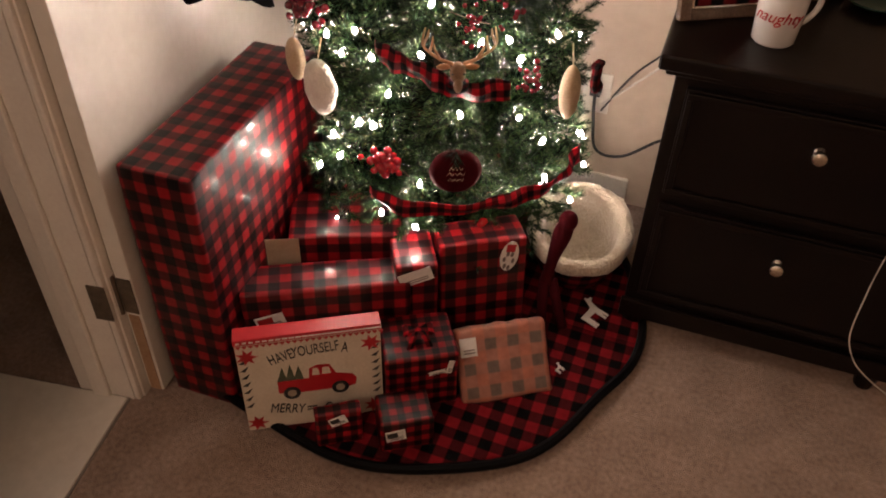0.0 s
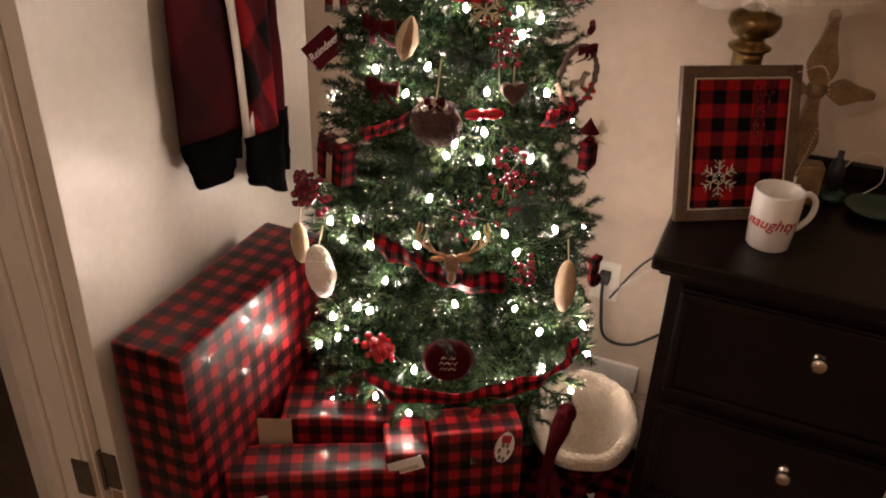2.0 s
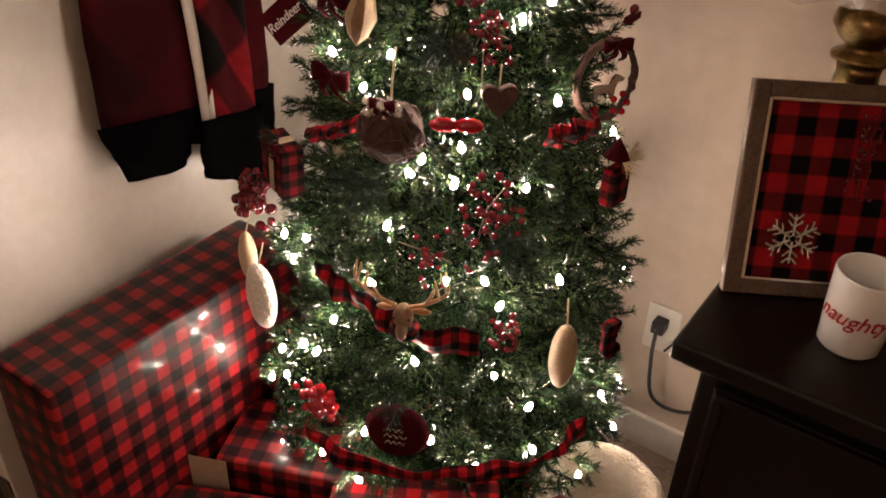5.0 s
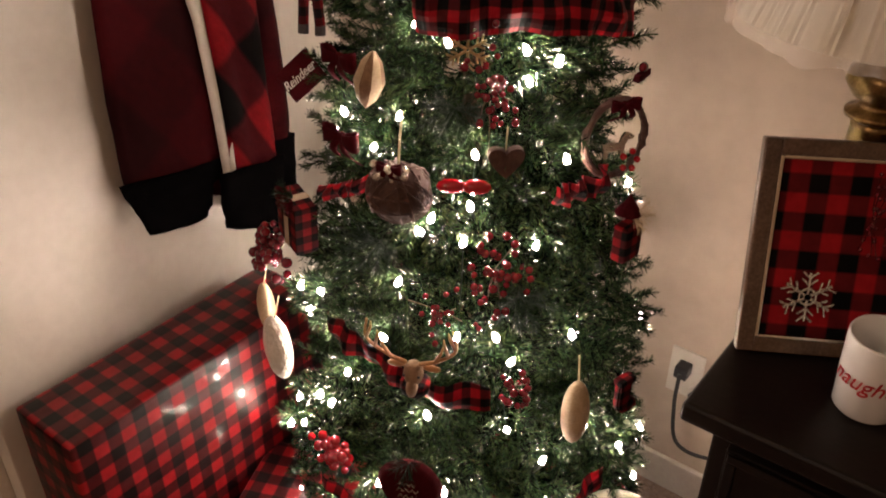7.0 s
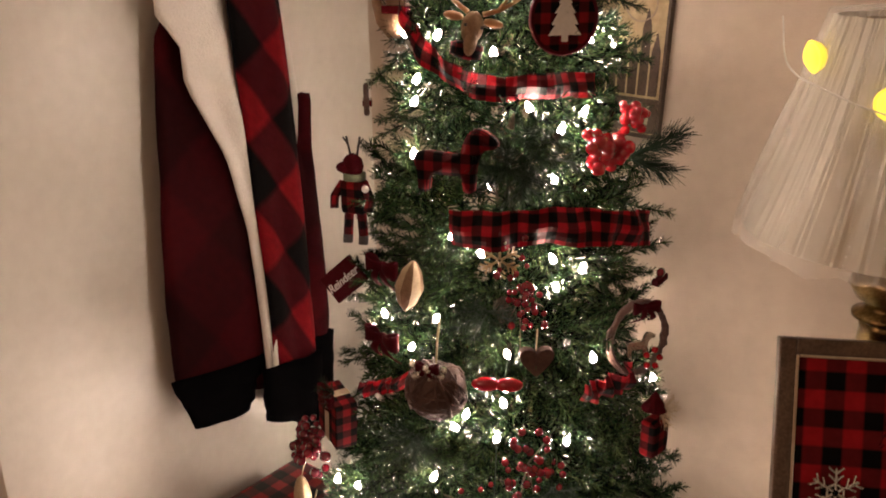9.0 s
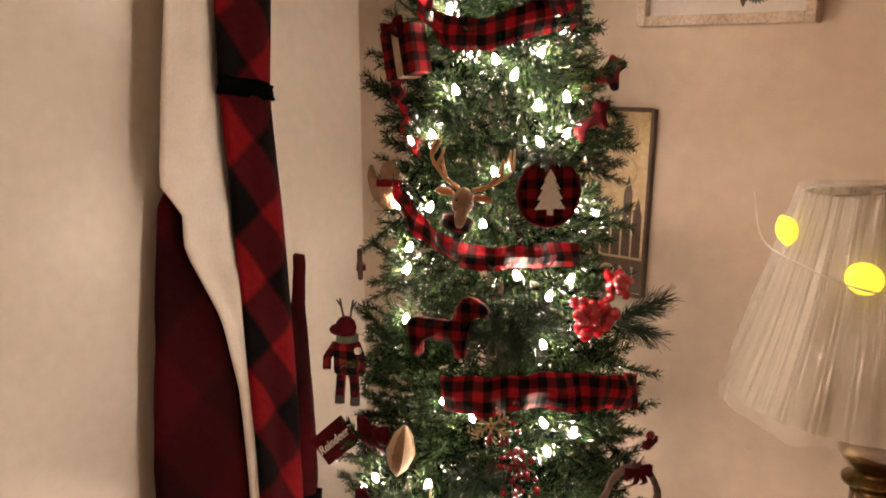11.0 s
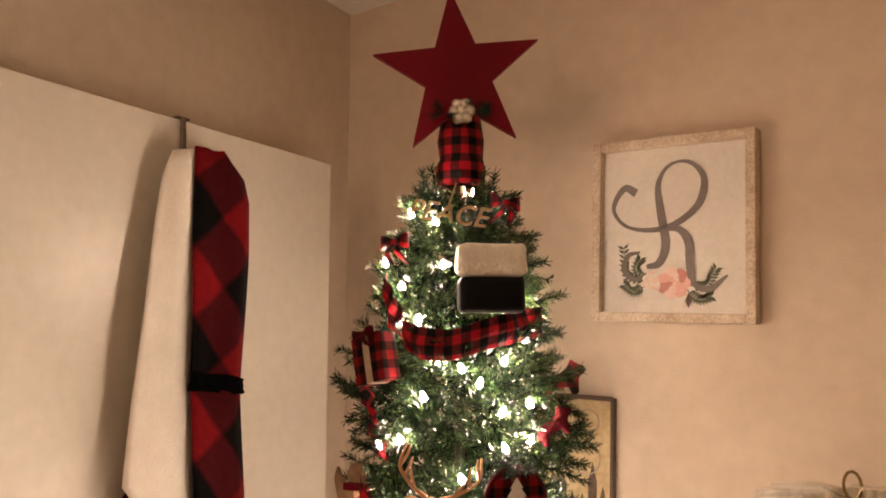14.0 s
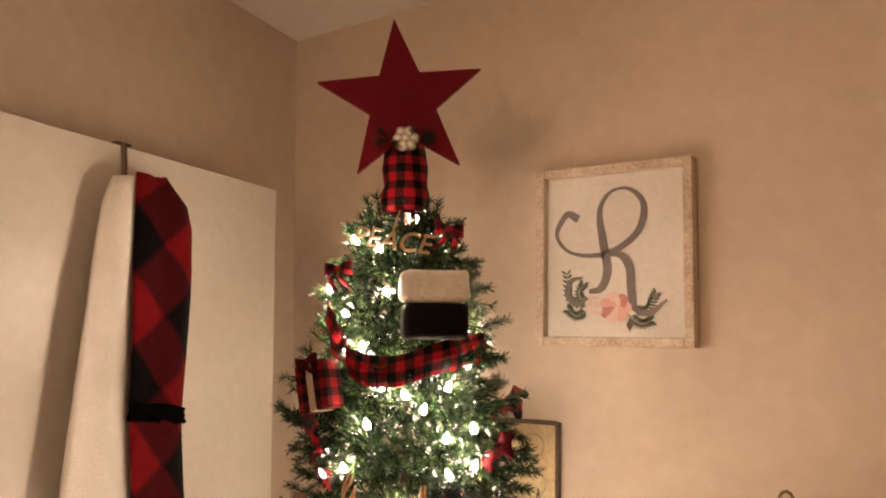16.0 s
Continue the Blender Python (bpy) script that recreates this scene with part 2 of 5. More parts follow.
PLATE = varied("ivory_plastic", (0.66, 0.62, 0.54), (0.72, 0.68, 0.6), 20, 0.35)
BULB = glowing("warm_bulb", (1.0, 0.85, 0.64), BULB_GLOW)
YELLOW_GLOW = glowing("yellow_led", (0.92, 0.76, 0.06), 1.3)


def film():
    m, n, l, p = material("clear_cellophane")
    p.inputs["Base Color"].default_value = (0.95, 0.92, 0.85, 1)
    p.inputs["Roughness"].default_value, p.inputs["Alpha"].default_value = 0.07, 0.26
    p.inputs["Coat Weight"].default_value = 1.0
    bp, bn, tc = n.new("ShaderNodeBump"), n.new("ShaderNodeTexNoise"), n.new("ShaderNodeTexCoord")
    bn.inputs["Scale"].default_value = 28
    bp.inputs["Strength"].default_value, bp.inputs["Distance"].default_value = 0.8, 0.02
    l.new(tc.outputs["Object"], bn.inputs["Vector"])
    l.new(bn.outputs["Fac"], bp.inputs["Height"])
    l.new(bp.outputs["Normal"], p.inputs["Normal"])
    return m


CELLO = film()

# ---- mesh helpers ----


def box_uv(bm):
    """UV in metres, projected along each face's main axis."""
    lay = bm.loops.layers.uv.verify()
    for f in bm.faces:
        a = [abs(c) for c in f.normal]
        k = a.index(max(a))
        i, j = ((1, 2), (0, 2), (0, 1))[k]
        for lp in f.loops:
            lp[lay].uv = (lp.vert.co[i], lp.vert.co[j])


def part(name, bm, mat, parent=None, label="", smooth=False, at=None, uv=True):
    bmesh.ops.recalc_face_normals(bm, faces=bm.faces)
    bm.normal_update()
    if uv:
        box_uv(bm)
    me = bpy.data.meshes.new(name)
    for f in bm.faces:
        f.smooth = smooth
    bm.to_mesh(me)
    bm.free()
    me.materials.append(mat)
    ob = new(name, me)
    if parent:
        ob.parent = parent
    if at is not None:
        ob.matrix_local = at
    if label:
        ob["label"] = label
    return ob


def thing(name, label, category, at=None, group="", kind=""):
    ob = new(name)
    ob.empty_display_size = 0.05
    if at is not None:
        ob.matrix_world = at
    return tagged(ob, label, category, group, kind)


def box(x0, y0, z0, x1, y1, z1, bevel=0.0, seg=2, bm=None):
    b = bmesh.new()
    r = bmesh.ops.create_cube(b, size=1)
    for v in r["verts"]:
        v.co = Vector(((x0 + x1) / 2 + v.co.x * (x1 - x0), (y0 + y1) / 2 + v.co.y * (y1 - y0), (z0 + z1) / 2 + v.co.z * (z1 - z0)))
    if bevel:
        bmesh.ops.bevel(b, geom=b.edges[:], offset=bevel, segments=seg, affect="EDGES", profile=0.6)
    return join(bm, b) if bm else b


def join(bm, other, m=None):
    """Copies other into bm."""
    me = bpy.data.meshes.new("tmp")
    other.to_mesh(me)
    other.free()
    if m is not None:
        me.transform(m)
    bm.from_mesh(me)
    bpy.data.meshes.remove(me)
    return bm


def lathe(profile, seg=28, bm=None, capped=True):
    """Turns (radius, z) pairs round z."""
    b = bm or bmesh.new()
    rings = []
    for r, z in profile:
        rings.append([b.verts.new((r * math.cos(2 * math.pi * i / seg), r * math.sin(2 * math.pi * i / seg), z)) for i in range(seg)])
    for a, c in zip(rings, rings[1:]):
        for i in range(seg):
            b.faces.new((a[i], a[(i + 1) % seg], c[(i + 1) % seg], c[i]))
    for ring in (rings[0], rings[-1]):
        if capped and ring[0].co.xy.length > 1e-5:
            b.faces.new(ring)
    bmesh.ops.remove_doubles(b, verts=b.verts[:], dist=1e-5)
    return b


def tube(points, radius, seg=8, bm=None):
    """A round bar along points; radius may be one number or one for each point."""
    b = bm or bmesh.new()
    pts = [Vector(p) for p in points]
    rad = radius if isinstance(radius, (list, tuple)) else [radius] * len(pts)
    rings, side = [], None
    for i, p in enumerate(pts):
        d = (pts[min(i + 1, len(pts) - 1)] - pts[max(i - 1, 0)]).normalized()
        if side is None:
            side = d.orthogonal().normalized()
        side = (side - d * side.dot(d)).normalized()
        up = d.cross(side)
        rings.append([b.verts.new(p + (side * math.cos(2 * math.pi * k / seg) + up * math.sin(2 * math.pi * k / seg)) * rad[i]) for k in range(seg)])
    for a, c in zip(rings, rings[1:]):
        for k in range(seg):
            b.faces.new((a[k], a[(k + 1) % seg], c[(k + 1) % seg], c[k]))
    b.faces.new(rings[0])
    b.faces.new(rings[-1])
    return b


def curve_points(points, n=24):
    """A smooth line through points."""
    p = [Vector(q) for q in points]
    p = [p[0] * 2 - p[1]] + p + [p[-1] * 2 - p[-2]]
    out = []
    for i in range(1, len(p) - 2):
        for k in range(n // (len(p) - 3) + 1):
            t = k / (n // (len(p) - 3) + 1)
            a, b, c, d = p[i - 1], p[i], p[i + 1], p[i + 2]
            out.append(0.5 * (2 * b + (c - a) * t + (2 * a - 5 * b + 4 * c - d) * t * t + (3 * b - a - 3 * c + d) * t ** 3))
    return out + [p[-2]]


def ball(r, at=(0, 0, 0), sub=2, squash=(1, 1, 1), bm=None, lump=0.0, lump_scale=30):
    b = bmesh.new()
    bmesh.ops.create_icosphere(b, subdivisions=sub, radius=r)
    for v in b.verts:
        if lump:
            v.co *= 1 + lump * noise.noise(v.co * lump_scale + Vector(at) * 7)
        v.co = Vector((v.co.x * squash[0], v.co.y * squash[1], v.co.z * squash[2])) + Vector(at)
    return join(bm, b) if bm else b


def outline(points, depth, bm=None, bevel=0.0):
    """A flat cut-out in the xz plane, with thickness along y (front at -depth)."""
    b = bmesh.new()
    f = b.faces.new([b.verts.new((x, 0, z)) for x, z in points])
    r = bmesh.ops.extrude_face_region(b, geom=[f])
    for v in r["geom"]:
        if isinstance(v, bmesh.types.BMVert):
            v.co.y -= depth
    bmesh.ops.triangulate(b, faces=[q for q in b.faces if len(q.verts) > 4])
    return join(bm, b) if bm else b


def lettering(name, words, size, mat, parent, at, depth=0.0006, bend=0.0, shear=0.0):
    """Words as a mesh in the xz plane facing -y, centred; bend: radius of the upright cylinder it is laid on."""
    cu = bpy.data.curves.new("tmp", "FONT")
    cu.body, cu.size, cu.align_x, cu.align_y, cu.extrude, cu.shear = words, size, "CENTER", "CENTER", depth, shear
    tmp = new("tmp", cu)
    bpy.context.view_layer.update()
    me = bpy.data.meshes.new_from_object(tmp.evaluated_get(bpy.context.evaluated_depsgraph_get()))
    bpy.data.objects.remove(tmp)
    for v in me.vertices:
        x, z, y = v.co.x, v.co.y, -v.co.z
        if bend:
            a = x / bend
            v.co = Vector(((bend - y) * math.sin(a), bend - (bend - y) * math.cos(a), z))
        else:
            v.co = Vector((x, y, z))
    me.name = name
    me.materials.clear()
    me.materials.append(mat)
    ob = new(name, me)
    ob.parent = parent
    ob.matrix_local = at
    return ob


def sheet(rows_of_points, thickness, bm=None):
    """A cloth from a grid of points, thickened."""
    b = bmesh.new()
    lay = b.loops.layers.uv.verify()
    grid = [[b.verts.new(p) for p in row] for row in rows_of_points]
    run = [0.0]
    for a, c in zip(rows_of_points, rows_of_points[1:]):
        run.append(run[-1] + (Vector(a[len(a) // 2]) - Vector(c[len(c) // 2])).length)
    for i in range(len(grid) - 1):
        for j in range(len(grid[0]) - 1):
            b.faces.new((grid[i][j], grid[i][j + 1], grid[i + 1][j + 1], grid[i + 1][j]))
    b.normal_update()
    for i, row in enumerate(rows_of_points):
        w = 0.0
        for j, p in enumerate(row):
            if j:
                w += (Vector(p) - Vector(row[j - 1])).length
            for lp in grid[i][j].link_loops:
                lp[lay].uv = (w, run[i])
    bmesh.ops.solidify(b, geom=b.faces[:], thickness=thickness)
    return join(bm, b) if bm else b


# ---- the room ----
BACK, CEIL = 1.883, 2.46
LEFT = pose(-1.018, 0.800, 0, rz=8.1)       # the wall with the doorway: y runs along it to the corner, x into the room
JAMB_W, OPEN_W, HEAD = 0.118, 0.80, 2.06

floor = part("floor", box(-2.9, -1.9, -0.12, 2.4, 2.1, 0.0), CARPET)
tagged(floor, "tan cut-pile bedroom carpet, slightly mottled", "floor", kind="structure")
ceil = part("ceiling", box(-2.9, -1.9, CEIL, 2.4, 2.1, CEIL + 0.12), CEILING)
tagged(ceil, "off-white textured bedroom ceiling", "ceiling", kind="structure")
wall = part("wall_north", box(-1.3, BACK, 0, 2.4, BACK + 0.12, CEIL), WALL)
tagged(wall, "warm beige painted wall behind the tree and chest", "wall", kind="structure")
wall = part("wall_east", box(2.28, -1.8, 0, 2.4, BACK, CEIL), WALL)
tagged(wall, "warm beige painted side wall", "wall", kind="structure")
wall = part("wall_south", box(-2.9, -1.9, 0, 2.4, -1.8, CEIL), WALL)
tagged(wall, "warm beige painted wall opposite the tree", "wall", kind="structure")

wall = thing("wall_west", "beige painted wall with an open doorway", "wall", LEFT, kind="structure")
part("wall_panel", box(-JAMB_W, 0.019, 0, 0, 1.106, CEIL), WALL, wall)
part("wall_panel", box(-JAMB_W, -OPEN_W - 0.019, HEAD, 0, 0.019, CEIL), WALL, wall)
part("wall_panel", box(-JAMB_W, -2.9, 0, 0, -OPEN_W - 0.019, CEIL), WALL, wall)

frame_w = thing("door_frame", "painted wooden door jamb and casing round a dark doorway", "door frame", LEFT, kind="structure")
part("jamb", box(-JAMB_W - 0.004, 0.0, 0, 0.004, 0.018, HEAD, 0.002), TRIM, frame_w)
part("jamb", box(-JAMB_W - 0.004, -OPEN_W - 0.018, 0, 0.004, -OPEN_W, HEAD, 0.002), TRIM, frame_w)
part("head_jamb", box(-JAMB_W - 0.004, -OPEN_W, HEAD - 0.018, 0.004, 0.0, HEAD, 0.002), TRIM, frame_w)
part("stop", box(-0.084, -0.012, 0, -0.046, -0.0005, HEAD - 0.02, 0.004), TRIM, frame_w)
part("stop", box(-0.084, -OPEN_W + 0.0005, 0, -0.046, -OPEN_W + 0.012, HEAD - 0.02, 0.004), TRIM, frame_w)
for y0, y1 in ((0.001, 0.063), (-OPEN_W - 0.063, -OPEN_W - 0.001)):
    b = box(0.0045, y0, 0, 0.017, y1, HEAD + 0.05, 0.004)
    box(0.017, y0 + 0.012, 0, 0.022, y1 - 0.02, HEAD + 0.05, 0.002, bm=b)
    part("casing", b, TRIM, frame_w)
part("head_casing", box(0.0045, -OPEN_W - 0.006, HEAD + 0.006, 0.018, 0.006, HEAD + 0.062, 0.004), TRIM, frame_w)

hall = thing("hall", "dim hallway seen through the doorway", "hallway", LEFT, kind="structure")
part("hall_wall", box(-1.75, -2.6, 0.0, -1.65, 1.3, CEIL), HALL_SHADED, hall)
part("hall_wall", box(-1.65, 1.15, 0.0, -JAMB_W - 0.006, 1.25, CEIL), HALL_SHADED, hall)
part("hall_wall", box(-1.65, -2.6, 0.0, -JAMB_W - 0.006, -2.5, CEIL), HALL_SHADED, hall)

tiles = thing("tile_floor", "square pale ceramic tiles at the doorway", "tiled floor", LEFT, kind="structure")
part("grout", box(-1.64, -2.4, 0.0, -0.005, 0.0, 0.004), GROUT, tiles)
for i in range(5):
    for j in range(6):
        x1, y1 = -0.008 - i * 0.325, -0.004 - j * 0.325
        part("tile", box(max(x1 - 0.318, -1.64), y1 - 0.318, 0.0045, x1, y1, 0.010, 0.002, 1), TILE, tiles)

# the open door, folded back to the wall
DOOR_AT = pose(-0.963, 0.838, 0, rz=5.38)
door = thing("door_1", "flush white painted door, folded back against the wall", "door", DOOR_AT, kind="structure")
part("slab", box(-0.035, 0.0, 0.012, 0.0, 0.853, 2.03, 0.0025), DOOR, door)
part("worn_edge", box(-0.029, -0.0025, 0.014, -0.006, 0.001, 0.235, 0.001), RAW_WOOD, door, "bare brown wood where the edge paint is worn")
for z in (0.245, 1.75):
    hinge = part("hinge", box(-0.032, -0.0045, z, -0.002, -0.001, z + 0.089, 0.0015), BRONZE, door, "aged bronze butt hinge")
    part("pin", tube([(-0.038, -0.006, z - 0.004), (-0.038, -0.006, z + 0.094)], 0.0055, 10), BRONZE, hinge)
for z in (0.245, 1.75):
    part("hinge_leaf", box(-0.017, -0.0035, z, 0.021, -0.0003, z + 0.089, 0.0015), BRONZE, frame_w, "aged bronze hinge leaf")
hook = thing("door_hook", "dark metal over-door coat hook", "hook", DOOR_AT)
part("bracket", tube(curve_points([(0.002, 0.44, 2.034), (0.006, 0.44, 1.99), (0.008, 0.44, 1.93), (0.03, 0.44, 1.91), (0.055, 0.44, 1.94)]), 0.005), BRONZE, hook)
part("over_hook", box(-0.04, 0.425, 2.031, 0.004, 0.455, 2.035, 0.001), BRONZE, hook)

for x0, x1 in ((-1.15, -0.16), (0.72, 2.28)):
    b = tagged(part("baseboard", box(x0, BACK - 0.013, 0, x1, BACK, 0.085, 0.004), TRIM), "painted wooden baseboard", "baseboard", kind="structure")


# ---- chest of drawers ----
TOP = 0.733
chest = thing("chest_of_drawers", "dark espresso wooden chest with two deep drawers", "chest of drawers", pose(-0.055, 1.39, 0))
CW, CD = 0.52, 0.465
b = box(-0.03, 0.004, 0.085, CW + 0.03, CD, TOP - 0.034, 0.004)
part("body", b, ESPRESSO, chest)
b = box(-0.062, -0.055, TOP - 0.030, CW + 0.062, CD + 0.015, TOP, 0.008, 3)
box(-0.048, -0.036, TOP - 0.046, CW + 0.048, CD + 0.010, TOP - 0.0305, 0.006, 3, bm=b)
part("top", b, ESPRESSO, chest)
b = box(-0.062, CD + 0.0, TOP + 0.001, CW + 0.062, CD + 0.014, TOP + 0.04, 0.004)
part("back_rail", b, ESPRESSO, chest)
b = box(-0.036, -0.010, 0.055, CW + 0.036, 0.0035, 0.105, 0.004)
part("base_rail", b, ESPRESSO, chest)
for x in (-0.03, CW - 0.03):
    for y in (0.0, CD - 0.055):
        part("foot", lathe([(0.02, 0.0), (0.026, 0.03), (0.032, 0.06), (0.03, 0.0845)], 12), ESPRESSO, chest, at=pose(x + 0.03, y + 0.03, 0))
for z0, z1, kz in ((0.415, 0.655, 0.580), (0.135, 0.385, 0.308)):
    drawer = part("drawer", box(-0.004, -0.012, z0, CW + 0.004, 0.0035, z1, 0.003), ESPRESSO, chest)
    b = box(0.0, -0.019, z1 - 0.018, CW, -0.0125, z1 - 0.004, 0.003)
    box(0.0, -0.019, z0 + 0.004, CW, -0.0125, z0 + 0.018, 0.003, bm=b)
    box(0.0, -0.019, z0 + 0.0185, 0.014, -0.0125, z1 - 0.0185, 0.003, bm=b)
    box(CW - 0.014, -0.019, z0 + 0.0185, CW, -0.0125, z1 - 0.0185, 0.003, bm=b)
    part("drawer_moulding", b, ESPRESSO, drawer)
    part("knob", lathe([(0.011, 0.0), (0.011, 0.003), (0.005, 0.006), (0.005, 0.014), (0.013, 0.019), (0.0155, 0.026), (0.011, 0.031), (0.0, 0.033)], 20), NICKEL, drawer, "round nickel knob", True, pose(CW / 2 - 0.008, -0.0125, kz, rx=90))

# ---- on the chest ----
mug = thing("mug", "white ceramic mug with red script, on the chest", "mug", pose(0.066, 1.475, TOP, rz=37))
part("cup", lathe([(0.0, 0.0), (0.036, 0.0), (0.039, 0.004), (0.042, 0.05), (0.044, 0.108), (0.0425, 0.111), (0.040, 0.108), (0.038, 0.05), (0.035, 0.012), (0.0, 0.009)], 40), CERAMIC, mug, smooth=True)
part("handle", tube(curve_points([(0.040, 0, 0.090), (0.062, 0, 0.096), (0.080, 0, 0.078), (0.078, 0, 0.050), (0.058, 0, 0.030), (0.039, 0, 0.026)], 30), 0.006, 10), CERAMIC, mug, smooth=True)
lettering("script", "naughty", 0.029, RED_PRINT, mug, pose(0, 0, 0, rz=-42) @ pose(0, -0.0440, 0.058), bend=0.0440, shear=0.3)

pic = thing("picture_frame", "weathered wood photo frame with plaid backing, leaning", "picture frame", pose(-0.105, 1.483, TOP + 0.001, rz=31) @ pose(0, 0, 0, rx=-17))
PW, PH, PF = 0.235, 0.292, 0.022
for nm, q in (("frame_side", (0, 0, PF, PH)), ("frame_side", (PW - PF, 0, PW, PH)), ("frame_rail", (PF, 0, PW - PF, PF)), ("frame_rail", (PF, PH - PF, PW - PF, PH))):
    b = box(q[0], -0.006, q[1], q[2], 0.014, q[3], 0.003)
    cx, cz = (q[0] + q[2]) / 2, (q[1] + q[3]) / 2
    part(nm, b, GREY_WOOD, pic)
for nm, q in (("bead", (PF - 0.001, PF, PF + 0.004, PH - PF)), ("bead", (PW - PF - 0.004, PF, PW - PF + 0.001, PH - PF)), ("bead", (PF + 0.004, PF - 0.001, PW - PF - 0.004, PF + 0.004)), ("bead", (PF + 0.004, PH - PF - 0.004, PW - PF - 0.004, PH - PF + 0.001))):
    part(nm, box(q[0], -0.0085, q[1], q[2], 0.0, q[3], 0.0015), NICKEL, pic, "dull silver inner bead")
part("backing", box(PF - 0.004, 0.004, PF - 0.004, PW - PF + 0.004, 0.009, PH - PF + 0.004), PANEL, pic, "red and black check panel")
flake = bmesh.new()
for k in range(6):
    a = math.radians(60 * k)
    d, s = Vector((math.sin(a), 0, math.cos(a))), Vector((math.cos(a), 0, -math.sin(a)))
    tube([d * 0.004, d * 0.034], 0.0022, 6, flake)
    for f in (0.016, 0.026):
        for sg in (-1, 1):
            tube([d * f, d * (f + 0.009) + s * sg * 0.010], 0.0016, 6, flake)
    tube([d * 0.012 + s * 0.001, (d * 0.5 + s * 0.87) * 0.012], 0.0018, 6, flake)
part("snowflake", flake, SILVER, pic, "silver jewelled snowflake", at=pose(0.083, -0.003, 0.082))
rng = random.Random(4)
spray = bmesh.new()
for k in range(5):
    pts = curve_points([(0.190 - k * 0.010, -0.002, 0.255), (0.165 - k * 0.006 + rng.uniform(-.01, .01), -0.004, 0.205), (0.160 + rng.uniform(-.03, .02), -0.003, 0.160 + rng.uniform(-0.03, 0.02))], 10)
    tube(pts, 0.0008, 4, spray)
    for p in pts[::2]:
        ball(0.0032, p + Vector((rng.uniform(-.004, .004), -0.002, rng.uniform(-.004, .004))), 1, bm=spray)
part("berry_spray", spray, BERRY_DARK, pic, "dark red glitter spray")

cross = thing("cross", "carved gold-brown resin cross on a square foot", "cross", pose(0.085, 1.69, TOP + 0.001, rz=10))
b = box(-0.055, -0.022, 0.0, 0.055, 0.022, 0.085, 0.008, 3)
part("foot", b, RESIN, cross)


def lobe(pts):
    return outline([(x, z) for x, z in pts], 0.020)


def petal(length, width, n=9):
    left = [(-width * math.sin(math.pi * (0.06 + 0.88 * i / n)) ** 0.8 * (0.75 + 0.25 * math.sin(6.3 * i / n)), length * i / n) for i in range(n + 1)]
    return left + [(-x, z) for x, z in reversed(left)]


for length, width, base, turn in ((0.135, 0.030, 0.235, 0), (0.150, 0.030, 0.085, 0), (0.085, 0.026, 0.235, 90), (0.085, 0.026, 0.235, -90)):
    q = lobe(petal(length, width))
    part("arm", q, RESIN, cross, at=pose(0, 0, base) if turn == 0 else pose(0.0, 0.001, base, 0, turn, 0) @ pose(0, 0, 0.018))
part("boss", ball(0.020, (0, -0.012, 0.236), 2, (1, 0.9, 1)), RESIN, cross, "", True)
part("finial", ball(0.012, (0, -0.010, 0.372), 2, (1, 0.9, 1.3)), RESIN, cross, "", True)
ros = thing("rosary", "thin chain with a small white cross over the cross", "necklace", pose(0.085, 1.69, TOP + 0.001, rz=10))
pts = curve_points([(-0.040, -0.026, 0.27), (0.0, -0.034, 0.285), (0.022, -0.030, 0.22), (0.012, -0.028, 0.13), (0.0, -0.030, 0.072)], 36)
b = bmesh.new()
for p in pts:
    ball(0.0021, p, 1, bm=b)
part("chain", b, CREAM, ros)
b = box(-0.003, -0.036, 0.018, 0.003, -0.032, 0.066, 0.001)
box(-0.013, -0.0365, 0.044, 0.013, -0.0325, 0.050, 0.001, bm=b)
part("pendant", b, WHITE_PAINT, ros)

lamp = thing("table_lamp", "brass table lamp with an ivory pleated shade", "table lamp", pose(-0.046, 1.66, TOP + 0.001))
part("base", lathe([(0.0, 0.0), (0.075, 0.0), (0.078, 0.010), (0.06, 0.018), (0.04, 0.035), (0.022, 0.05), (0.020, 0.10), (0.030, 0.115), (0.033, 0.17), (0.028, 0.285), (0.030, 0.295)], 28), BRASS, lamp, smooth=True)
part("neck", lathe([(r, z + 0.045) for r, z in ((0.030, 0.251), (0.040, 0.256), (0.040, 0.262), (0.026, 0.268), (0.024, 0.276), (0.038, 0.284), (0.049, 0.302), (0.046, 0.318), (0.030, 0.330), (0.014, 0.338), (0.012, 0.352), (0.016, 0.358), (0.016, 0.39), (0.0, 0.392))], 28), BRASS, lamp, smooth=True)
Z0, Z1, R0, R1 = 0.425, 0.703, 0.197, 0.112
b = bmesh.new()
N, H = 260, 14
rings = []
for j in range(H + 1):
    f = j / H
    base = R0 + (R1 - R0) * f - 0.006 * math.sin(math.pi * f)
    row = []
    for i in range(N):
        t = 2 * math.pi * i / N
        rr = base + 0.0008 * math.sin(t * 88 + 2.5 * math.sin(t * 7)) + 0.0026 * noise.noise((math.cos(t) * 9, math.sin(t) * 9, f * 1.4)) + 0.0007 * (1 if i % 2 else -1)
        row.append(b.verts.new((rr * math.cos(t), rr * math.sin(t), Z0 + (Z1 - Z0) * f)))
    rings.append(row)
for a, c in zip(rings, rings[1:]):
    for i in range(N):
        b.faces.new((a[i], a[(i + 1) % N], c[(i + 1) % N], c[i]))
bmesh.ops.solidify(b, geom=b.faces[:], thickness=0.0015)
shade = part("shade", b, SHADE, lamp, "ivory pleated fabric shade")
b = bmesh.new()
rings = []
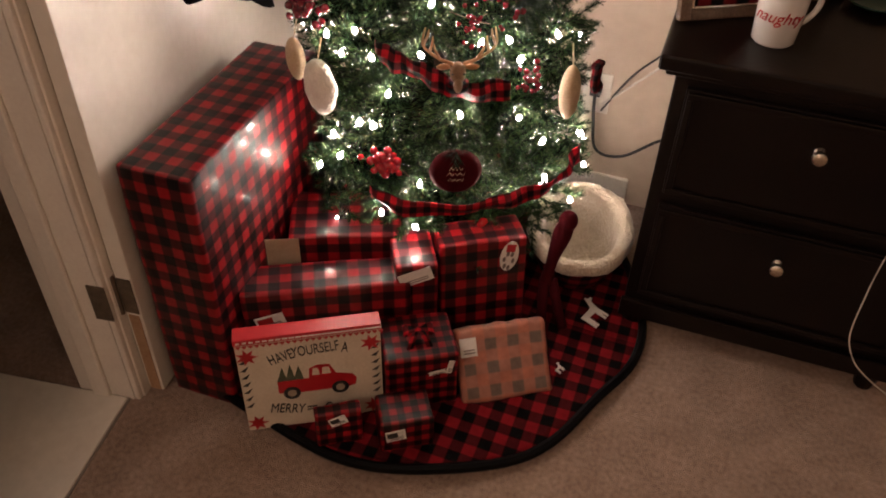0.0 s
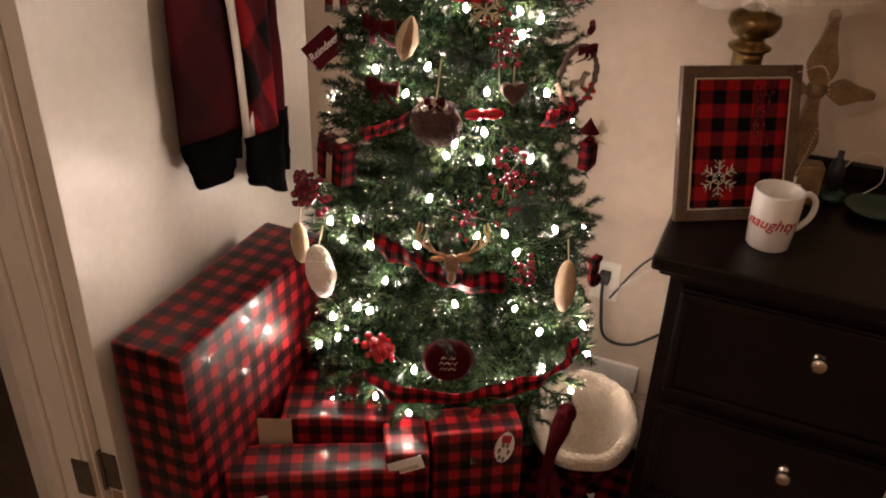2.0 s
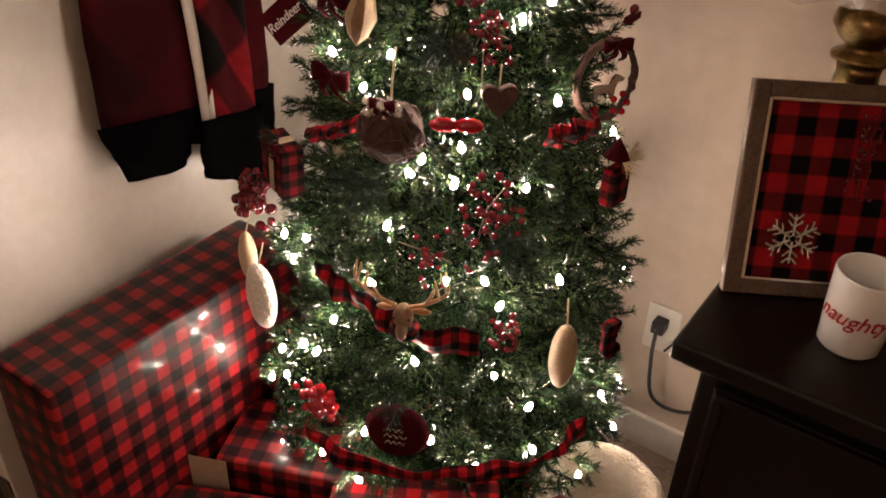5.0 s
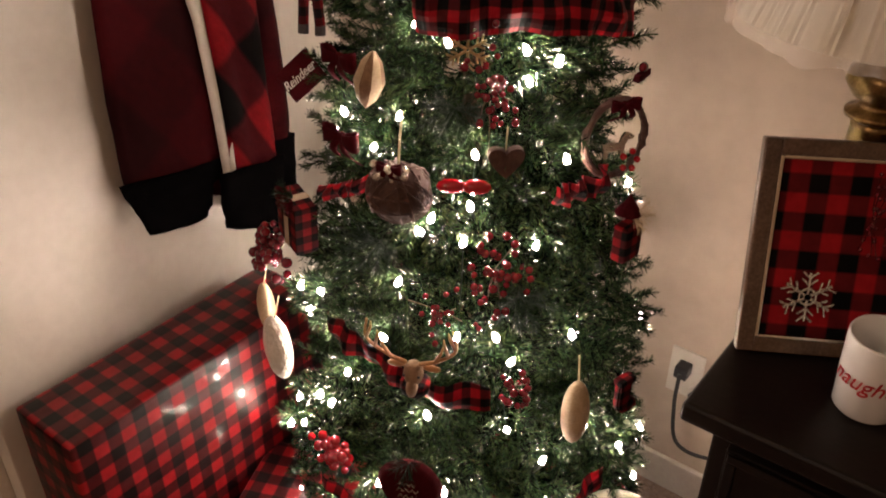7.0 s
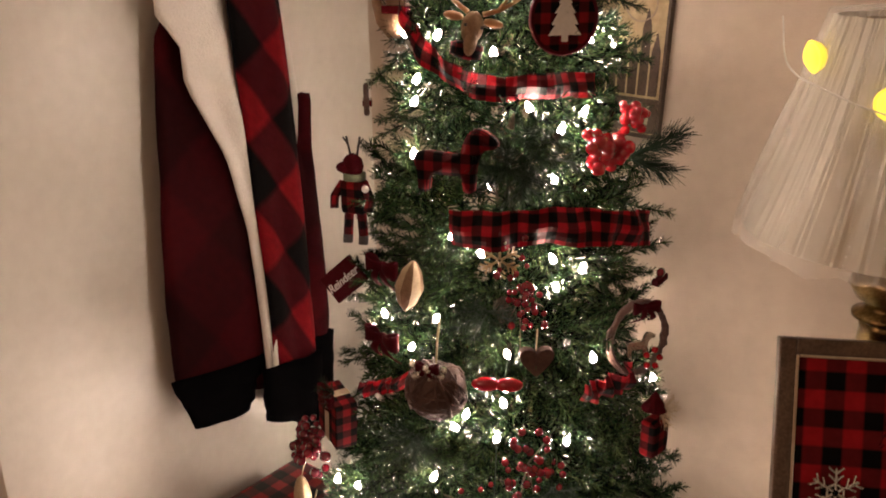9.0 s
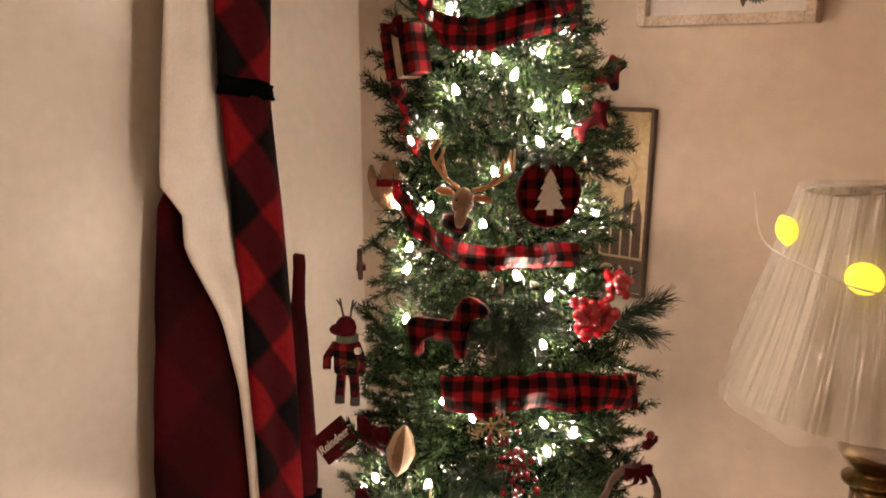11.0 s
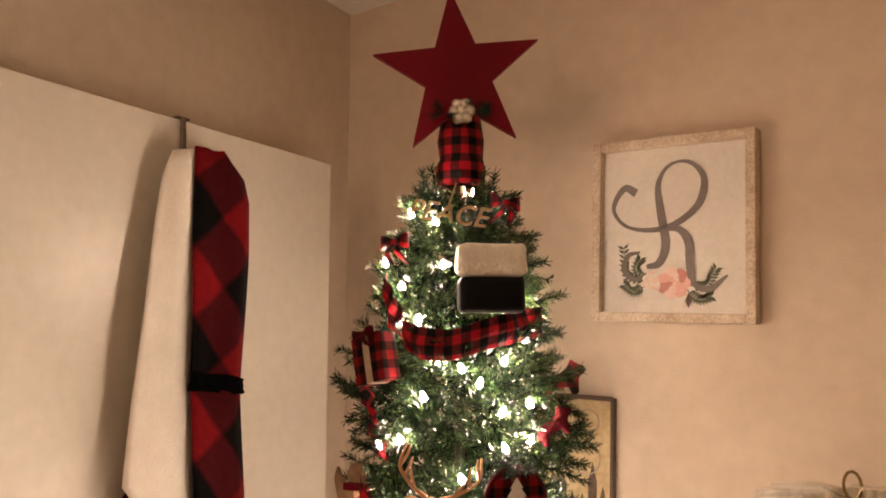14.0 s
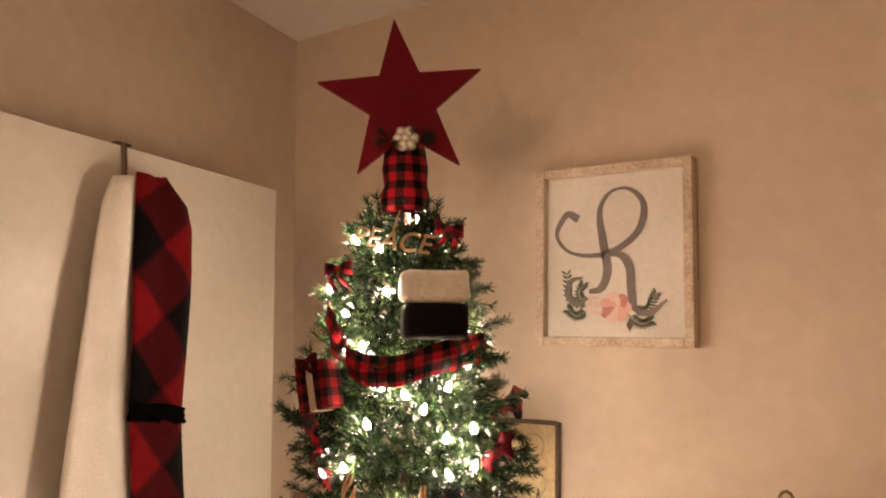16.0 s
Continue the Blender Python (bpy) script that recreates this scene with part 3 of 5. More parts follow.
for j in range(15):
    f = j / 14
    row = []
    for i in range(180):
        t = 2 * math.pi * i / 180
        rr = R0 + 0.010 + (R1 - R0) * f + 0.010 * noise.noise((math.cos(t) * 5, math.sin(t) * 5, f * 2)) + 0.006 * noise.noise((math.cos(t) * 17, math.sin(t) * 17, f * 2.5))
        row.append(b.verts.new((rr * math.cos(t), rr * math.sin(t), Z0 - 0.012 + (Z1 - Z0 + 0.016) * f + (0.010 * noise.noise((math.cos(t) * 6, math.sin(t) * 6, 4)) if j in (0, 14) else 0))))
    rings.append(row)
rings.append([b.verts.new((v.co.x * 0.3, v.co.y * 0.3, v.co.z + 0.006)) for v in rings[-1]])
for a, c in zip(rings, rings[1:]):
    for i in range(180):
        b.faces.new((a[i], a[(i + 1) % 180], c[(i + 1) % 180], c[i]))
part("wrapper", b, CELLO, shade, "crinkled clear cellophane wrapper", True)
part("harp_ring", tube([(0.011 * math.cos(a * 0.5), 0.0, Z1 + 0.02 + 0.019 * math.sin(a * 0.5)) for a in range(0, 13)], 0.0022, 8), BRASS, lamp)
part("harp_post", tube([(0, 0, 0.437), (0, 0, Z1 + 0.003)], 0.003, 8), BRASS, lamp)
b = bmesh.new()
for k in range(3):
    a = 2 * math.pi * k / 3
    tube([(0, 0, Z1), (R1 * math.cos(a), R1 * math.sin(a), Z1)], 0.0018, 6, b)
part("spider", b, BRASS, lamp)

leds = thing("yellow_string_lights", "round yellow glowing string lights on the lampshade", "string lights", pose(-0.046, 1.66, TOP + 0.001))
for a, z, r in ((221, 0.655, 0.020), (270, 0.615, 0.020), (318, 0.575, 0.020), (20, 0.62, 0.020)):
    rr = R0 + (R1 - R0) * (z - Z0) / (Z1 - Z0) + 0.018
    led = part("led_cap", ball(r, (0, 0, 0), 3, (1, 0.62, 0.92)), YELLOW_GLOW, leds, "", True, pose(rr * math.cos(radians(a)), rr * math.sin(radians(a)), z, rz=a + 90, rx=10))
    part("rib", tube([(0.0205 * math.cos(t * 0.21), -0.0125 * 0.2, 0.019 * math.sin(t * 0.21)) for t in range(31)], 0.0016, 6), YELLOW_GLOW, led)
part("wire", tube(curve_points([((R0 - 0.02 - 0.0 * k) * math.cos(radians(a)), (R0 - 0.02) * math.sin(radians(a)), z) for k, (a, z) in enumerate(((205, 0.70), (221, 0.645), (245, 0.625), (270, 0.605), (295, 0.600), (318, 0.58)))], 40), 0.0012, 5), CABLE_WHITE, leds)

vial = thing("green_candle_holder", "dark green candle lamp with thin wire", "candle", pose(0.165, 1.735, TOP + 0.001))
part("foot", lathe([(0.0, 0.0), (0.03, 0.0), (0.034, 0.012), (0.02, 0.022), (0.0, 0.024)], 20), GREEN_GLASS, vial, smooth=True)
part("stem", lathe([(0.0, 0.0245), (0.015, 0.0245), (0.017, 0.06), (0.013, 0.085), (0.006, 0.09), (0.006, 0.105), (0.0, 0.107)], 16), CABLE, vial, smooth=True)
part("wire", tube(curve_points([(0.0, 0, 0.05), (0.035, -0.01, 0.11), (0.075, 0, 0.10), (0.085, 0.01, 0.05), (0.05, 0.02, 0.004)], 30), 0.0014, 6), CABLE_WHITE, vial)
dish = thing("dish", "shallow dark glass dish on the chest", "dish", pose(0.25, 1.70, TOP + 0.001))
part("bowl", lathe([(0.0, 0.0), (0.03, 0.0), (0.055, 0.012), (0.06, 0.018), (0.057, 0.018), (0.03, 0.005), (0.0, 0.004)], 28), GREEN_GLASS, dish, smooth=True)

# ---- outlet and cables ----
outlet = thing("wall_outlet", "ivory wall outlet with plugs", "outlet", pose(-0.285, BACK - 0.0005, 0.33))
part("plate", box(-0.036, -0.006, -0.057, 0.036, 0.0, 0.057, 0.003), PLATE, outlet)
plug = thing("plug", "black plug with its cable in the wall outlet", "plug", pose(-0.285, BACK - 0.0075, 0.35))
part("plug_body", box(-0.014, -0.032, -0.014, 0.014, 0.0, 0.014, 0.004), CABLE, plug)
part("cable", tube(curve_points([(0.0, -0.033, 0.0), (0.01, -0.06, -0.06), (0.03, -0.06, -0.15), (0.10, -0.05, -0.16), (0.19, -0.03, -0.10), (0.27, -0.02, -0.08)], 40), 0.0042, 8), CABLE, plug)
for k, col in enumerate((CABLE_WHITE, CABLE)):
    ob = tagged(part("cable", tube(curve_points([(-0.285 + 0.02, BACK - 0.02, 0.31 - 0.02 * k), (-0.20, BACK - 0.03, 0.38 + 0.03 * k), (-0.12, BACK - 0.012, 0.47 + 0.03 * k), (-0.105, BACK - 0.01, 0.60)], 24), 0.0028, 6), col), "thin lamp cable along the wall", "cable")
tagged(part("cable", tube(curve_points([(0.372, 1.335, 0.47), (0.362, 1.325, 0.40), (0.361, 1.32, 0.31), (0.367, 1.32, 0.215), (0.395, 1.32, 0.152), (0.435, 1.32, 0.113), (0.50, 1.33, 0.06), (0.54, 1.32, 0.004)], 34), 0.0016, 6), CABLE_WHITE), "thin white charging cable hanging before the chest", "cable")

# ---- on the walls ----
RX0, RX1, RZ0, RZ1 = -0.512, -0.208, 1.684, 2.024
mono = thing("monogram_picture", "floral monogram letter print in a whitewashed frame", "picture", pose((RX0 + RX1) / 2, BACK - 0.0005, (RZ0 + RZ1) / 2, ry=2.1))
hw, hh = (RX1 - RX0) / 2, (RZ1 - RZ0) / 2
for nm, q in (("frame_side", (-hw, -hh, -hw + 0.017, hh)), ("frame_side", (hw - 0.017, -hh, hw, hh)), ("frame_rail", (-hw + 0.017, -hh, hw - 0.017, -hh + 0.017)), ("frame_rail", (-hw + 0.017, hh - 0.017, hw - 0.017, hh))):
    part(nm, box(q[0], -0.032, q[1], q[2], 0.0, q[3], 0.002), WHITEWASH, mono)
part("print", box(-hw + 0.015, -0.012, -hh + 0.015, hw - 0.015, -0.004, hh - 0.015), CANVAS, mono, "off-white canvas print")


def stroke(pts, widths, n=40, depth=0.0008):
    p = curve_points([(x, 0, z) for x, z in pts], n)
    b = bmesh.new()
    left, right = [], []
    for i, q in enumerate(p):
        d = (p[min(i + 1, len(p) - 1)] - p[max(i - 1, 0)]).normalized()
        s = Vector((-d.z, 0, d.x))
        w = float(np.interp(i / (len(p) - 1), np.linspace(0, 1, len(widths)), widths)) / 2
        left.append(b.verts.new(q + s * w))
        right.append(b.verts.new(q - s * w))
    low = [[b.verts.new(v.co + Vector((0, depth, 0))) for v in side] for side in (left, right)]
    for i in range(len(p) - 1):
        b.faces.new((left[i], left[i + 1], right[i + 1], right[i]))
        b.faces.new((low[0][i], low[0][i + 1], left[i + 1], left[i]))
        b.faces.new((right[i], right[i + 1], low[1][i + 1], low[1][i]))
    return b


def mpt(u, v):
    """From the print's own unit square."""
    return ((u - 0.5) * 2 * hw, (0.5 - v) * 2 * hh)


for layer, (pts, wd) in enumerate((([(0.27, 0.29), (0.19, 0.26), (0.12, 0.37), (0.20, 0.47), (0.36, 0.50), (0.52, 0.47), (0.66, 0.37), (0.69, 0.23), (0.60, 0.14), (0.48, 0.15), (0.41, 0.25), (0.43, 0.42), (0.46, 0.58), (0.42, 0.68), (0.34, 0.70)], (0.016, 0.012, 0.007, 0.006, 0.010, 0.012, 0.014, 0.009, 0.005, 0.008, 0.015, 0.017, 0.015, 0.008)),
                ([(0.44, 0.50), (0.54, 0.50), (0.60, 0.57), (0.61, 0.70), (0.63, 0.79), (0.72, 0.82), (0.83, 0.75)], (0.006, 0.012, 0.016, 0.016, 0.014, 0.010, 0.012, 0.004)),
                ([(0.30, 0.62), (0.22, 0.64), (0.20, 0.72), (0.27, 0.77), (0.34, 0.74)], (0.004, 0.010, 0.012, 0.009, 0.006)))):
    part("monogram", stroke([mpt(*q) for q in pts], wd, 70), GREY_INK, mono, at=pose(0, -0.0140 - 0.0006 * layer, 0))
rng = random.Random(11)
for stem in (((0.36, 0.78), (0.22, 0.74), (0.19, 0.60)), ((0.36, 0.80), (0.28, 0.72), (0.30, 0.66)), ((0.60, 0.80), (0.70, 0.80), (0.76, 0.72)), ((0.58, 0.82), (0.66, 0.87), (0.73, 0.86)), ((0.34, 0.80), (0.26, 0.83), (0.20, 0.80))):
    b = stroke([mpt(*q) for q in stem], (0.002, 0.001), 12)
    p = curve_points([(mpt(*q)[0], 0, mpt(*q)[1]) for q in stem], 10)
    for i in range(2, len(p)):
        for sg in (-1, 1):
            d = (p[i] - p[i - 1]).normalized()
            a = math.atan2(d.z, d.x) + sg * 0.9
            q = outline([(0, 0), (0.006, 0.0028), (0.014, 0), (0.006, -0.0028)], 0.0006)
            join(b, q, Matrix.Translation(p[i]) @ pose(0, 0, 0, 0, -math.degrees(a), 0))
    part("leaf_sprig", b, GREEN_PRINT, mono, at=pose(0, -0.0130, 0))
for cu, cv, rad in ((0.51, 0.79, 0.030), (0.38, 0.78, 0.019)):
    x, z = mpt(cu, cv)
    rose = part("rose", ball(rad * 0.8, (0, 0, 0), 2, (1, 0.02, 1)), PINK if rad > 0.025 else CREAM, mono, "pale pink printed rose", at=pose(x, -0.0136, z))
    for ring, (rr, cnt) in enumerate(((1.0, 7), (0.72, 6), (0.42, 5), (0.18, 3))):
        for k in range(cnt):
            a = 2 * math.pi * k / cnt + ring * 0.5
            part("petal", ball(rad * 0.40 * rr + 0.002, (rad * rr * 0.62 * math.cos(a), -0.0009 - 0.0007 * ring - 0.0002 * k, rad * rr * 0.62 * math.sin(a)), 2, (1, 0.06, 0.8)), (PINK, PINK_DEEP, PINK_PALE)[(k + ring) % 3] if rad > 0.025 else (PINK_PALE, CANVAS)[k % 2], rose)
part("leaf", outline([(0, 0), (0.006, 0.012), (0, 0.028), (-0.006, 0.012)], 0.0006), DARK_BROWN, mono, at=pose(*[(q) for q in (mpt(0.60, 0.86)[0], -0.0134, mpt(0.60, 0.92)[1])]))

art = thing("tin_sign", "aged tan city poster sign with a dark edge", "wall sign", pose(-0.600, BACK - 0.0005, 1.372, ry=2.0))
part("panel", box(-0.100, -0.014, -0.176, 0.110, 0.0, 0.176, 0.003), OLD_TAN, art)
for nm, q in (("edge", (0.1055, -0.176, 0.112, 0.176)), ("edge", (-0.102, -0.176, -0.0955, 0.176)), ("edge", (-0.0955, 0.170, 0.1055, 0.178)), ("edge", (-0.0955, -0.178, 0.1055, -0.170))):
    part(nm, box(q[0], -0.0165, q[1], q[2], 0.0, q[3], 0.002), DARK_BROWN, art)
rng = random.Random(3)
for k in range(9):
    x = -0.085 + k * 0.021
    h = 0.06 + 0.07 * rng.random()
    part("tower_print", outline([(x, -0.10), (x + 0.017, -0.10), (x + 0.017, -0.10 + h), (x + 0.0085, -0.085 + h + 0.02), (x, -0.10 + h)], 0.0012), DARK_BROWN, art, at=pose(0, -0.0141, 0))
part("band_print", box(-0.095, -0.0160, -0.168, 0.105, -0.0142, -0.105), DARK_BROWN, art, "dark printed band")
part("writing_bar", box(-0.085, -0.0172, -0.152, -0.01, -0.0162, -0.122), KRAFT, art)
lettering("printed_word", "ON", 0.05, KRAFT, art, pose(0.055, -0.0166, -0.137) @ Matrix.Diagonal((0.95, 1, 1.0, 1)), 0.0004)
b = bmesh.new()
tube([(0.055 + 0.03 * math.cos(t * 0.27), -0.0145, 0.06 + 0.03 * math.sin(t * 0.27)) for t in range(24)], 0.0016, 5, b)
tube([(0.060 + 0.022 * math.cos(t * 0.27), -0.0145, 0.13 + 0.022 * math.sin(t * 0.27)) for t in range(24)], 0.0016, 5, b)
part("postmark", b, KRAFT, art)

# ---- cardigan on the door ----
cardigan = thing("cardigan", "long plaid knit cardigan with cream lining on the door hook", "cardigan", DOOR_AT @ pose(0, 0.004, 0))


def cloth(name, mat, left, right, depth, label, wave=0.010, seed=0, thick=0.004, n=34, m=12):
    """Hanging cloth between two edges of (along the door, height); depth: how far it stands off, from top to bottom."""
    zs = np.linspace(left[0][1], left[-1][1], n)
    zr = np.linspace(right[0][1], right[-1][1], n)
    grid = []
    for i in range(n):
        f = i / (n - 1)
        a0 = float(np.interp(-zs[i], [-q[1] for q in left], [q[0] for q in left]))
        a1 = float(np.interp(-zr[i], [-q[1] for q in right], [q[0] for q in right]))
        d = float(np.interp(f, np.linspace(0, 1, len(depth)), depth))
        row = []
        for j in range(m + 1):
            g = j / m
            bulge = math.sin(math.pi * g) * 0.012
            fold = wave * (0.4 + 0.6 * f) * math.sin(g * 9 + seed + 1.2 * math.sin(f * 3 + seed)) + 0.006 * noise.noise((g * 3, f * 6, seed))
            row.append((d + bulge + fold, a0 + (a1 - a0) * g, zs[i] + (zr[i] - zs[i]) * g))
        grid.append(row)
    return part(name, sheet(grid, thick), mat, cardigan, label, True, uv=False)


cloth("back_panel", DARK_KNIT, [(0.345, 1.44), (0.318, 1.40), (0.296, 1.20), (0.276, 0.99), (0.276, 0.84)], [(0.52, 1.44), (0.52, 1.40), (0.52, 1.20), (0.535, 0.99), (0.47, 0.755)], (0.020, 0.022, 0.028), "dark red knit back", 0.006, 1.0)
cloth("lining", LINING, [(0.385, 1.962), (0.368, 1.92), (0.330, 1.66), (0.307, 1.435), (0.345, 1.388), (0.345, 1.33), (0.410, 1.206), (0.444, 1.08), (0.457, 0.90), (0.461, 0.785)], [(0.44, 1.972), (0.445, 1.90), (0.44, 1.66), (0.45, 1.43), (0.45, 1.38), (0.45, 1.33), (0.47, 1.206), (0.47, 1.08), (0.475, 0.90), (0.470, 0.785)], (0.038, 0.042, 0.046, 0.046), "cream fleece lining turned out", 0.004, 2.0, n=50)
cloth("front_panel", KNIT, [(0.415, 1.972), (0.413, 1.85), (0.415, 1.58), (0.438, 1.30), (0.455, 1.08), (0.470, 0.80)], [(0.478, 1.970), (0.520, 1.945), (0.540, 1.90), (0.544, 1.80), (0.530, 1.57), (0.552, 1.30), (0.570, 1.05), (0.574, 0.71)], (0.056, 0.060, 0.058, 0.056), "red and black check front and hood", 0.006, 0.4, 0.006)
cloth("side_lining", LINING, [(0.54, 1.57), (0.545, 1.25), (0.552, 1.0)], [(0.548, 1.57), (0.602, 1.25), (0.558, 1.0)], (0.030, 0.032, 0.036), "cream lining at the side", 0.003, 5.0)
cloth("sleeve", DARK_KNIT, [(0.596, 1.285), (0.566, 1.10), (0.556, 0.95), (0.552, 0.80)], [(0.599, 1.285), (0.624, 1.00), (0.626, 0.85), (0.622, 0.80)], (0.034, 0.040, 0.046), "dark red knit sleeve", 0.004, 3.0, 0.010)
cloth("belt_loop", BLACK_KNIT, [(0.411, 1.600), (0.411, 1.572)], [(0.531, 1.588), (0.531, 1.560)], (0.064, 0.064), "black knit seam band", 0.006, 0.4, 0.006, n=5)
cloth("cuff", BLACK_KNIT, [(0.262, 0.86), (0.266, 0.84), (0.296, 0.765)], [(0.47, 0.83), (0.44, 0.79), (0.405, 0.742)], (0.034, 0.036), "black ribbed cuff", 0.005, 1.0, 0.012, n=10)
cloth("cuff", BLACK_KNIT, [(0.43, 0.82), (0.425, 0.77), (0.430, 0.725)], [(0.575, 0.80), (0.572, 0.70), (0.566, 0.640)], (0.066, 0.066), "black ribbed cuff", 0.005, 0.4, 0.012, n=10)
cloth("cuff", BLACK_KNIT, [(0.550, 0.83), (0.552, 0.70)], [(0.628, 0.82), (0.618, 0.675)], (0.048, 0.048), "black ribbed cuff", 0.004, 3.0, 0.012, n=8)

# ---- tree ----
AXIS = Vector((-0.59, 1.523, 0))
PROFILE_Z = (0.06, 0.20, 0.56, 0.82, 1.06, 1.19, 1.36, 1.53, 1.74, 1.83, 1.91, 2.0)
PROFILE_R = (0.30, 0.385, 0.345, 0.29, 0.237, 0.22, 0.19, 0.18, 0.142, 0.106, 0.034, 0.02)


def reach(z):
    return float(np.interp(z, PROFILE_Z, PROFILE_R))


def on_tree(angle, z, out=0.0):
    a, r = radians(angle), reach(z) + out
    return Vector((AXIS.x + r * math.cos(a), AXIS.y + r * math.sin(a), z))


def facing(angle, z, out=0.0, tilt=0.0, turn=0.0):
    """A pose on the crown: -y points outward, x to the right as seen from outside."""
    p = on_tree(angle, z, out)
    return pose(p.x, p.y, p.z, 0, 0, angle + 90 + turn) @ pose(0, 0, 0, 0, tilt, 0)


tree = thing("christmas_tree", "slim artificial green pine christmas tree in the corner", "christmas tree", pose(AXIS.x, AXIS.y, 0))
part("trunk", tube([(0, 0, 0.02), (0, 0, 1.0), (0, 0, 1.95)], [0.02, 0.016, 0.008], 10), BARK, tree)
part("stand", lathe([(0.0, 0.0), (0.13, 0.0), (0.14, 0.02), (0.05, 0.04), (0.03, 0.1), (0.0, 0.1)], 20), GREEN_GLASS, tree)


def bristles(name, twigs, per_metre, long, half, mat, seed, lean=(0.7, 1.4), stem=0.0018):
    """Twigs (start, end, bare share) as thin stems set all round with flat needles."""
    rng = np.random.RandomState(seed)
    verts, faces, count = [], [], 0
    for p0, p1, skip in twigs:
        p0, p1 = np.array(p0, float), np.array(p1, float)
        ax = p1 - p0
        ln = np.linalg.norm(ax)
        ax /= ln
        s = np.cross(ax, [0.1, 0.2, 1.0])
        s /= np.linalg.norm(s)
        u = np.cross(ax, s)
        for q, r in ((p0, stem), (p1, stem * 0.5)):
            verts.append(np.array([q + (s * math.cos(k * 2.1) + u * math.sin(k * 2.1)) * r for k in range(3)]))
        faces += [(count + k, count + (k + 1) % 3, count + 3 + (k + 1) % 3, count + 3 + k) for k in range(3)]
        count += 6
        n = int(ln * (1 - skip) * per_metre)
        f = skip + (1 - skip) * np.sort(rng.rand(n)) ** 0.9
        th = rng.uniform(0, 2 * math.pi, n)
        out = np.outer(np.cos(th), s) + np.outer(np.sin(th), u)
        d = ax * rng.uniform(lean[0], lean[1], n)[:, None] + out
        d /= np.linalg.norm(d, axis=1)[:, None]
        base = p0 + np.outer(f * ln, ax)
        tip = base + d * (rng.uniform(0.75, 1.15, n) * long * (1 - 0.25 * f))[:, None]
        w = np.cross(d, out + 0.5 * rng.randn(n, 3))
        w *= half / (np.linalg.norm(w, axis=1)[:, None] + 1e-9)
        verts.append(np.stack([base - w * 0.7, base + w * 0.7, tip + w * 0.5, tip - w * 0.5], axis=1).reshape(-1, 3))
        faces += [(count + 4 * k, count + 4 * k + 1, count + 4 * k + 2, count + 4 * k + 3) for k in range(n)]
        count += 4 * n
    me = bpy.data.meshes.new(name)
    me.from_pydata(np.concatenate(verts).tolist(), [], faces)
    me.materials.append(mat)
    return me


def branch_mesh(length, seed):
    """One branch along x: a stem, side twigs and a tip, each a dense bottle brush."""
    rng = np.random.RandomState(seed)
    twigs = [((0.0, 0, 0), (length, 0, 0.02 * rng.randn()), 0.45)]
    steps = max(3, int(length / 0.036))
    for i in range(steps):
        x = length * (0.25 + 0.70 * i / steps)
        for sg in (-1, 1):
            ln = min(0.060 + 0.045 * rng.rand(), 0.03 + 0.30 * length)
            a = radians(32 + 30 * rng.rand()) * sg
            twigs.append(((x, 0, 0), (x + ln * math.cos(a), ln * math.sin(a), ln * rng.uniform(-0.5, 0.65)), 0.08))
    return bristles("branch", twigs, 1900, 0.0180, 0.0010, NEEDLE, seed)


LENGTHS = (0.06, 0.10, 0.14, 0.18, 0.22, 0.27, 0.32)
KIT = {ln: [branch_mesh(ln, int(ln * 1000) + k) for k in range(4)] for ln in LENGTHS}
rng = random.Random(7)
z, turn = 0.13, 0.0
while z < 1.885:
    r = reach(z)
    n = max(9, int(r * 46)) if z < 1.35 else max(12, int(r * 80))
    for k in range(n):
        a = turn + 360 * (k + rng.uniform(-0.25, 0.25)) / n
        want = r * rng.uniform(0.78, 1.01) - 0.02 if z < 1.25 else r * rng.uniform(0.80, 1.08) - 0.016
        ln = min(LENGTHS, key=lambda q: abs(q - want))
        ob = new("branch", rng.choice(KIT[ln]))
        ob.parent = tree
        start = max(0.0, want - ln)
        ob.matrix_local = pose(0, 0, z + rng.uniform(-0.015, 0.015), 0, 0, a) @ pose(start, 0, 0, rng.uniform(-40, 40), rng.uniform(-24, 6), 0)
    turn += 137
    z += 0.062 if z < 1.5 else 0.05



def tip_mesh(seed):
    """A short bushy branch tip along x."""
    rng = np.random.RandomState(seed)
    twigs = [((0, 0, 0), (0.052, 0, 0.004), 0.1)]
    for sg in (-1, 1):
        twigs.append(((0.006, 0, 0), (0.040, sg * rng.uniform(0.018, 0.03), rng.uniform(-0.012, 0.014)), 0.1))
    return bristles("branch_tip", twigs, 1700, 0.021, 0.0010, NEEDLE, seed)


TIPS = [tip_mesh(900 + k) for k in range(5)]
# bulbs: (angle, height) round the crown, tier by tier
LOW = ((256, .72), (251, .67), (242, .69), (264, .68), (282, .70), (303, .72), (337, .70), (314, .72), (271, .62), (261, .55), (266, .55), (296, .59), (317, .57), (340, .54), (358, .43), (10, .30), (348, .29), (329, .41), (301, .45), (243, .41), (252, .30), (270, .36), (282, .34), (313, .40), (253, .46), (327, .50), (250, .50), (283, .44))
MIDDLE = ((285, 1.14), (297, 1.12), (325, 1.07), (281, 1.02), (272, .97), (307, .98), (338, .96), (306, .91), (326, .85), (285, .79), (294, .89), (318, .68), (324, 1.11), (336, 1.09), (269, 1.25), (325, 1.22), (256, 1.00), (291, .87), (304, .86))
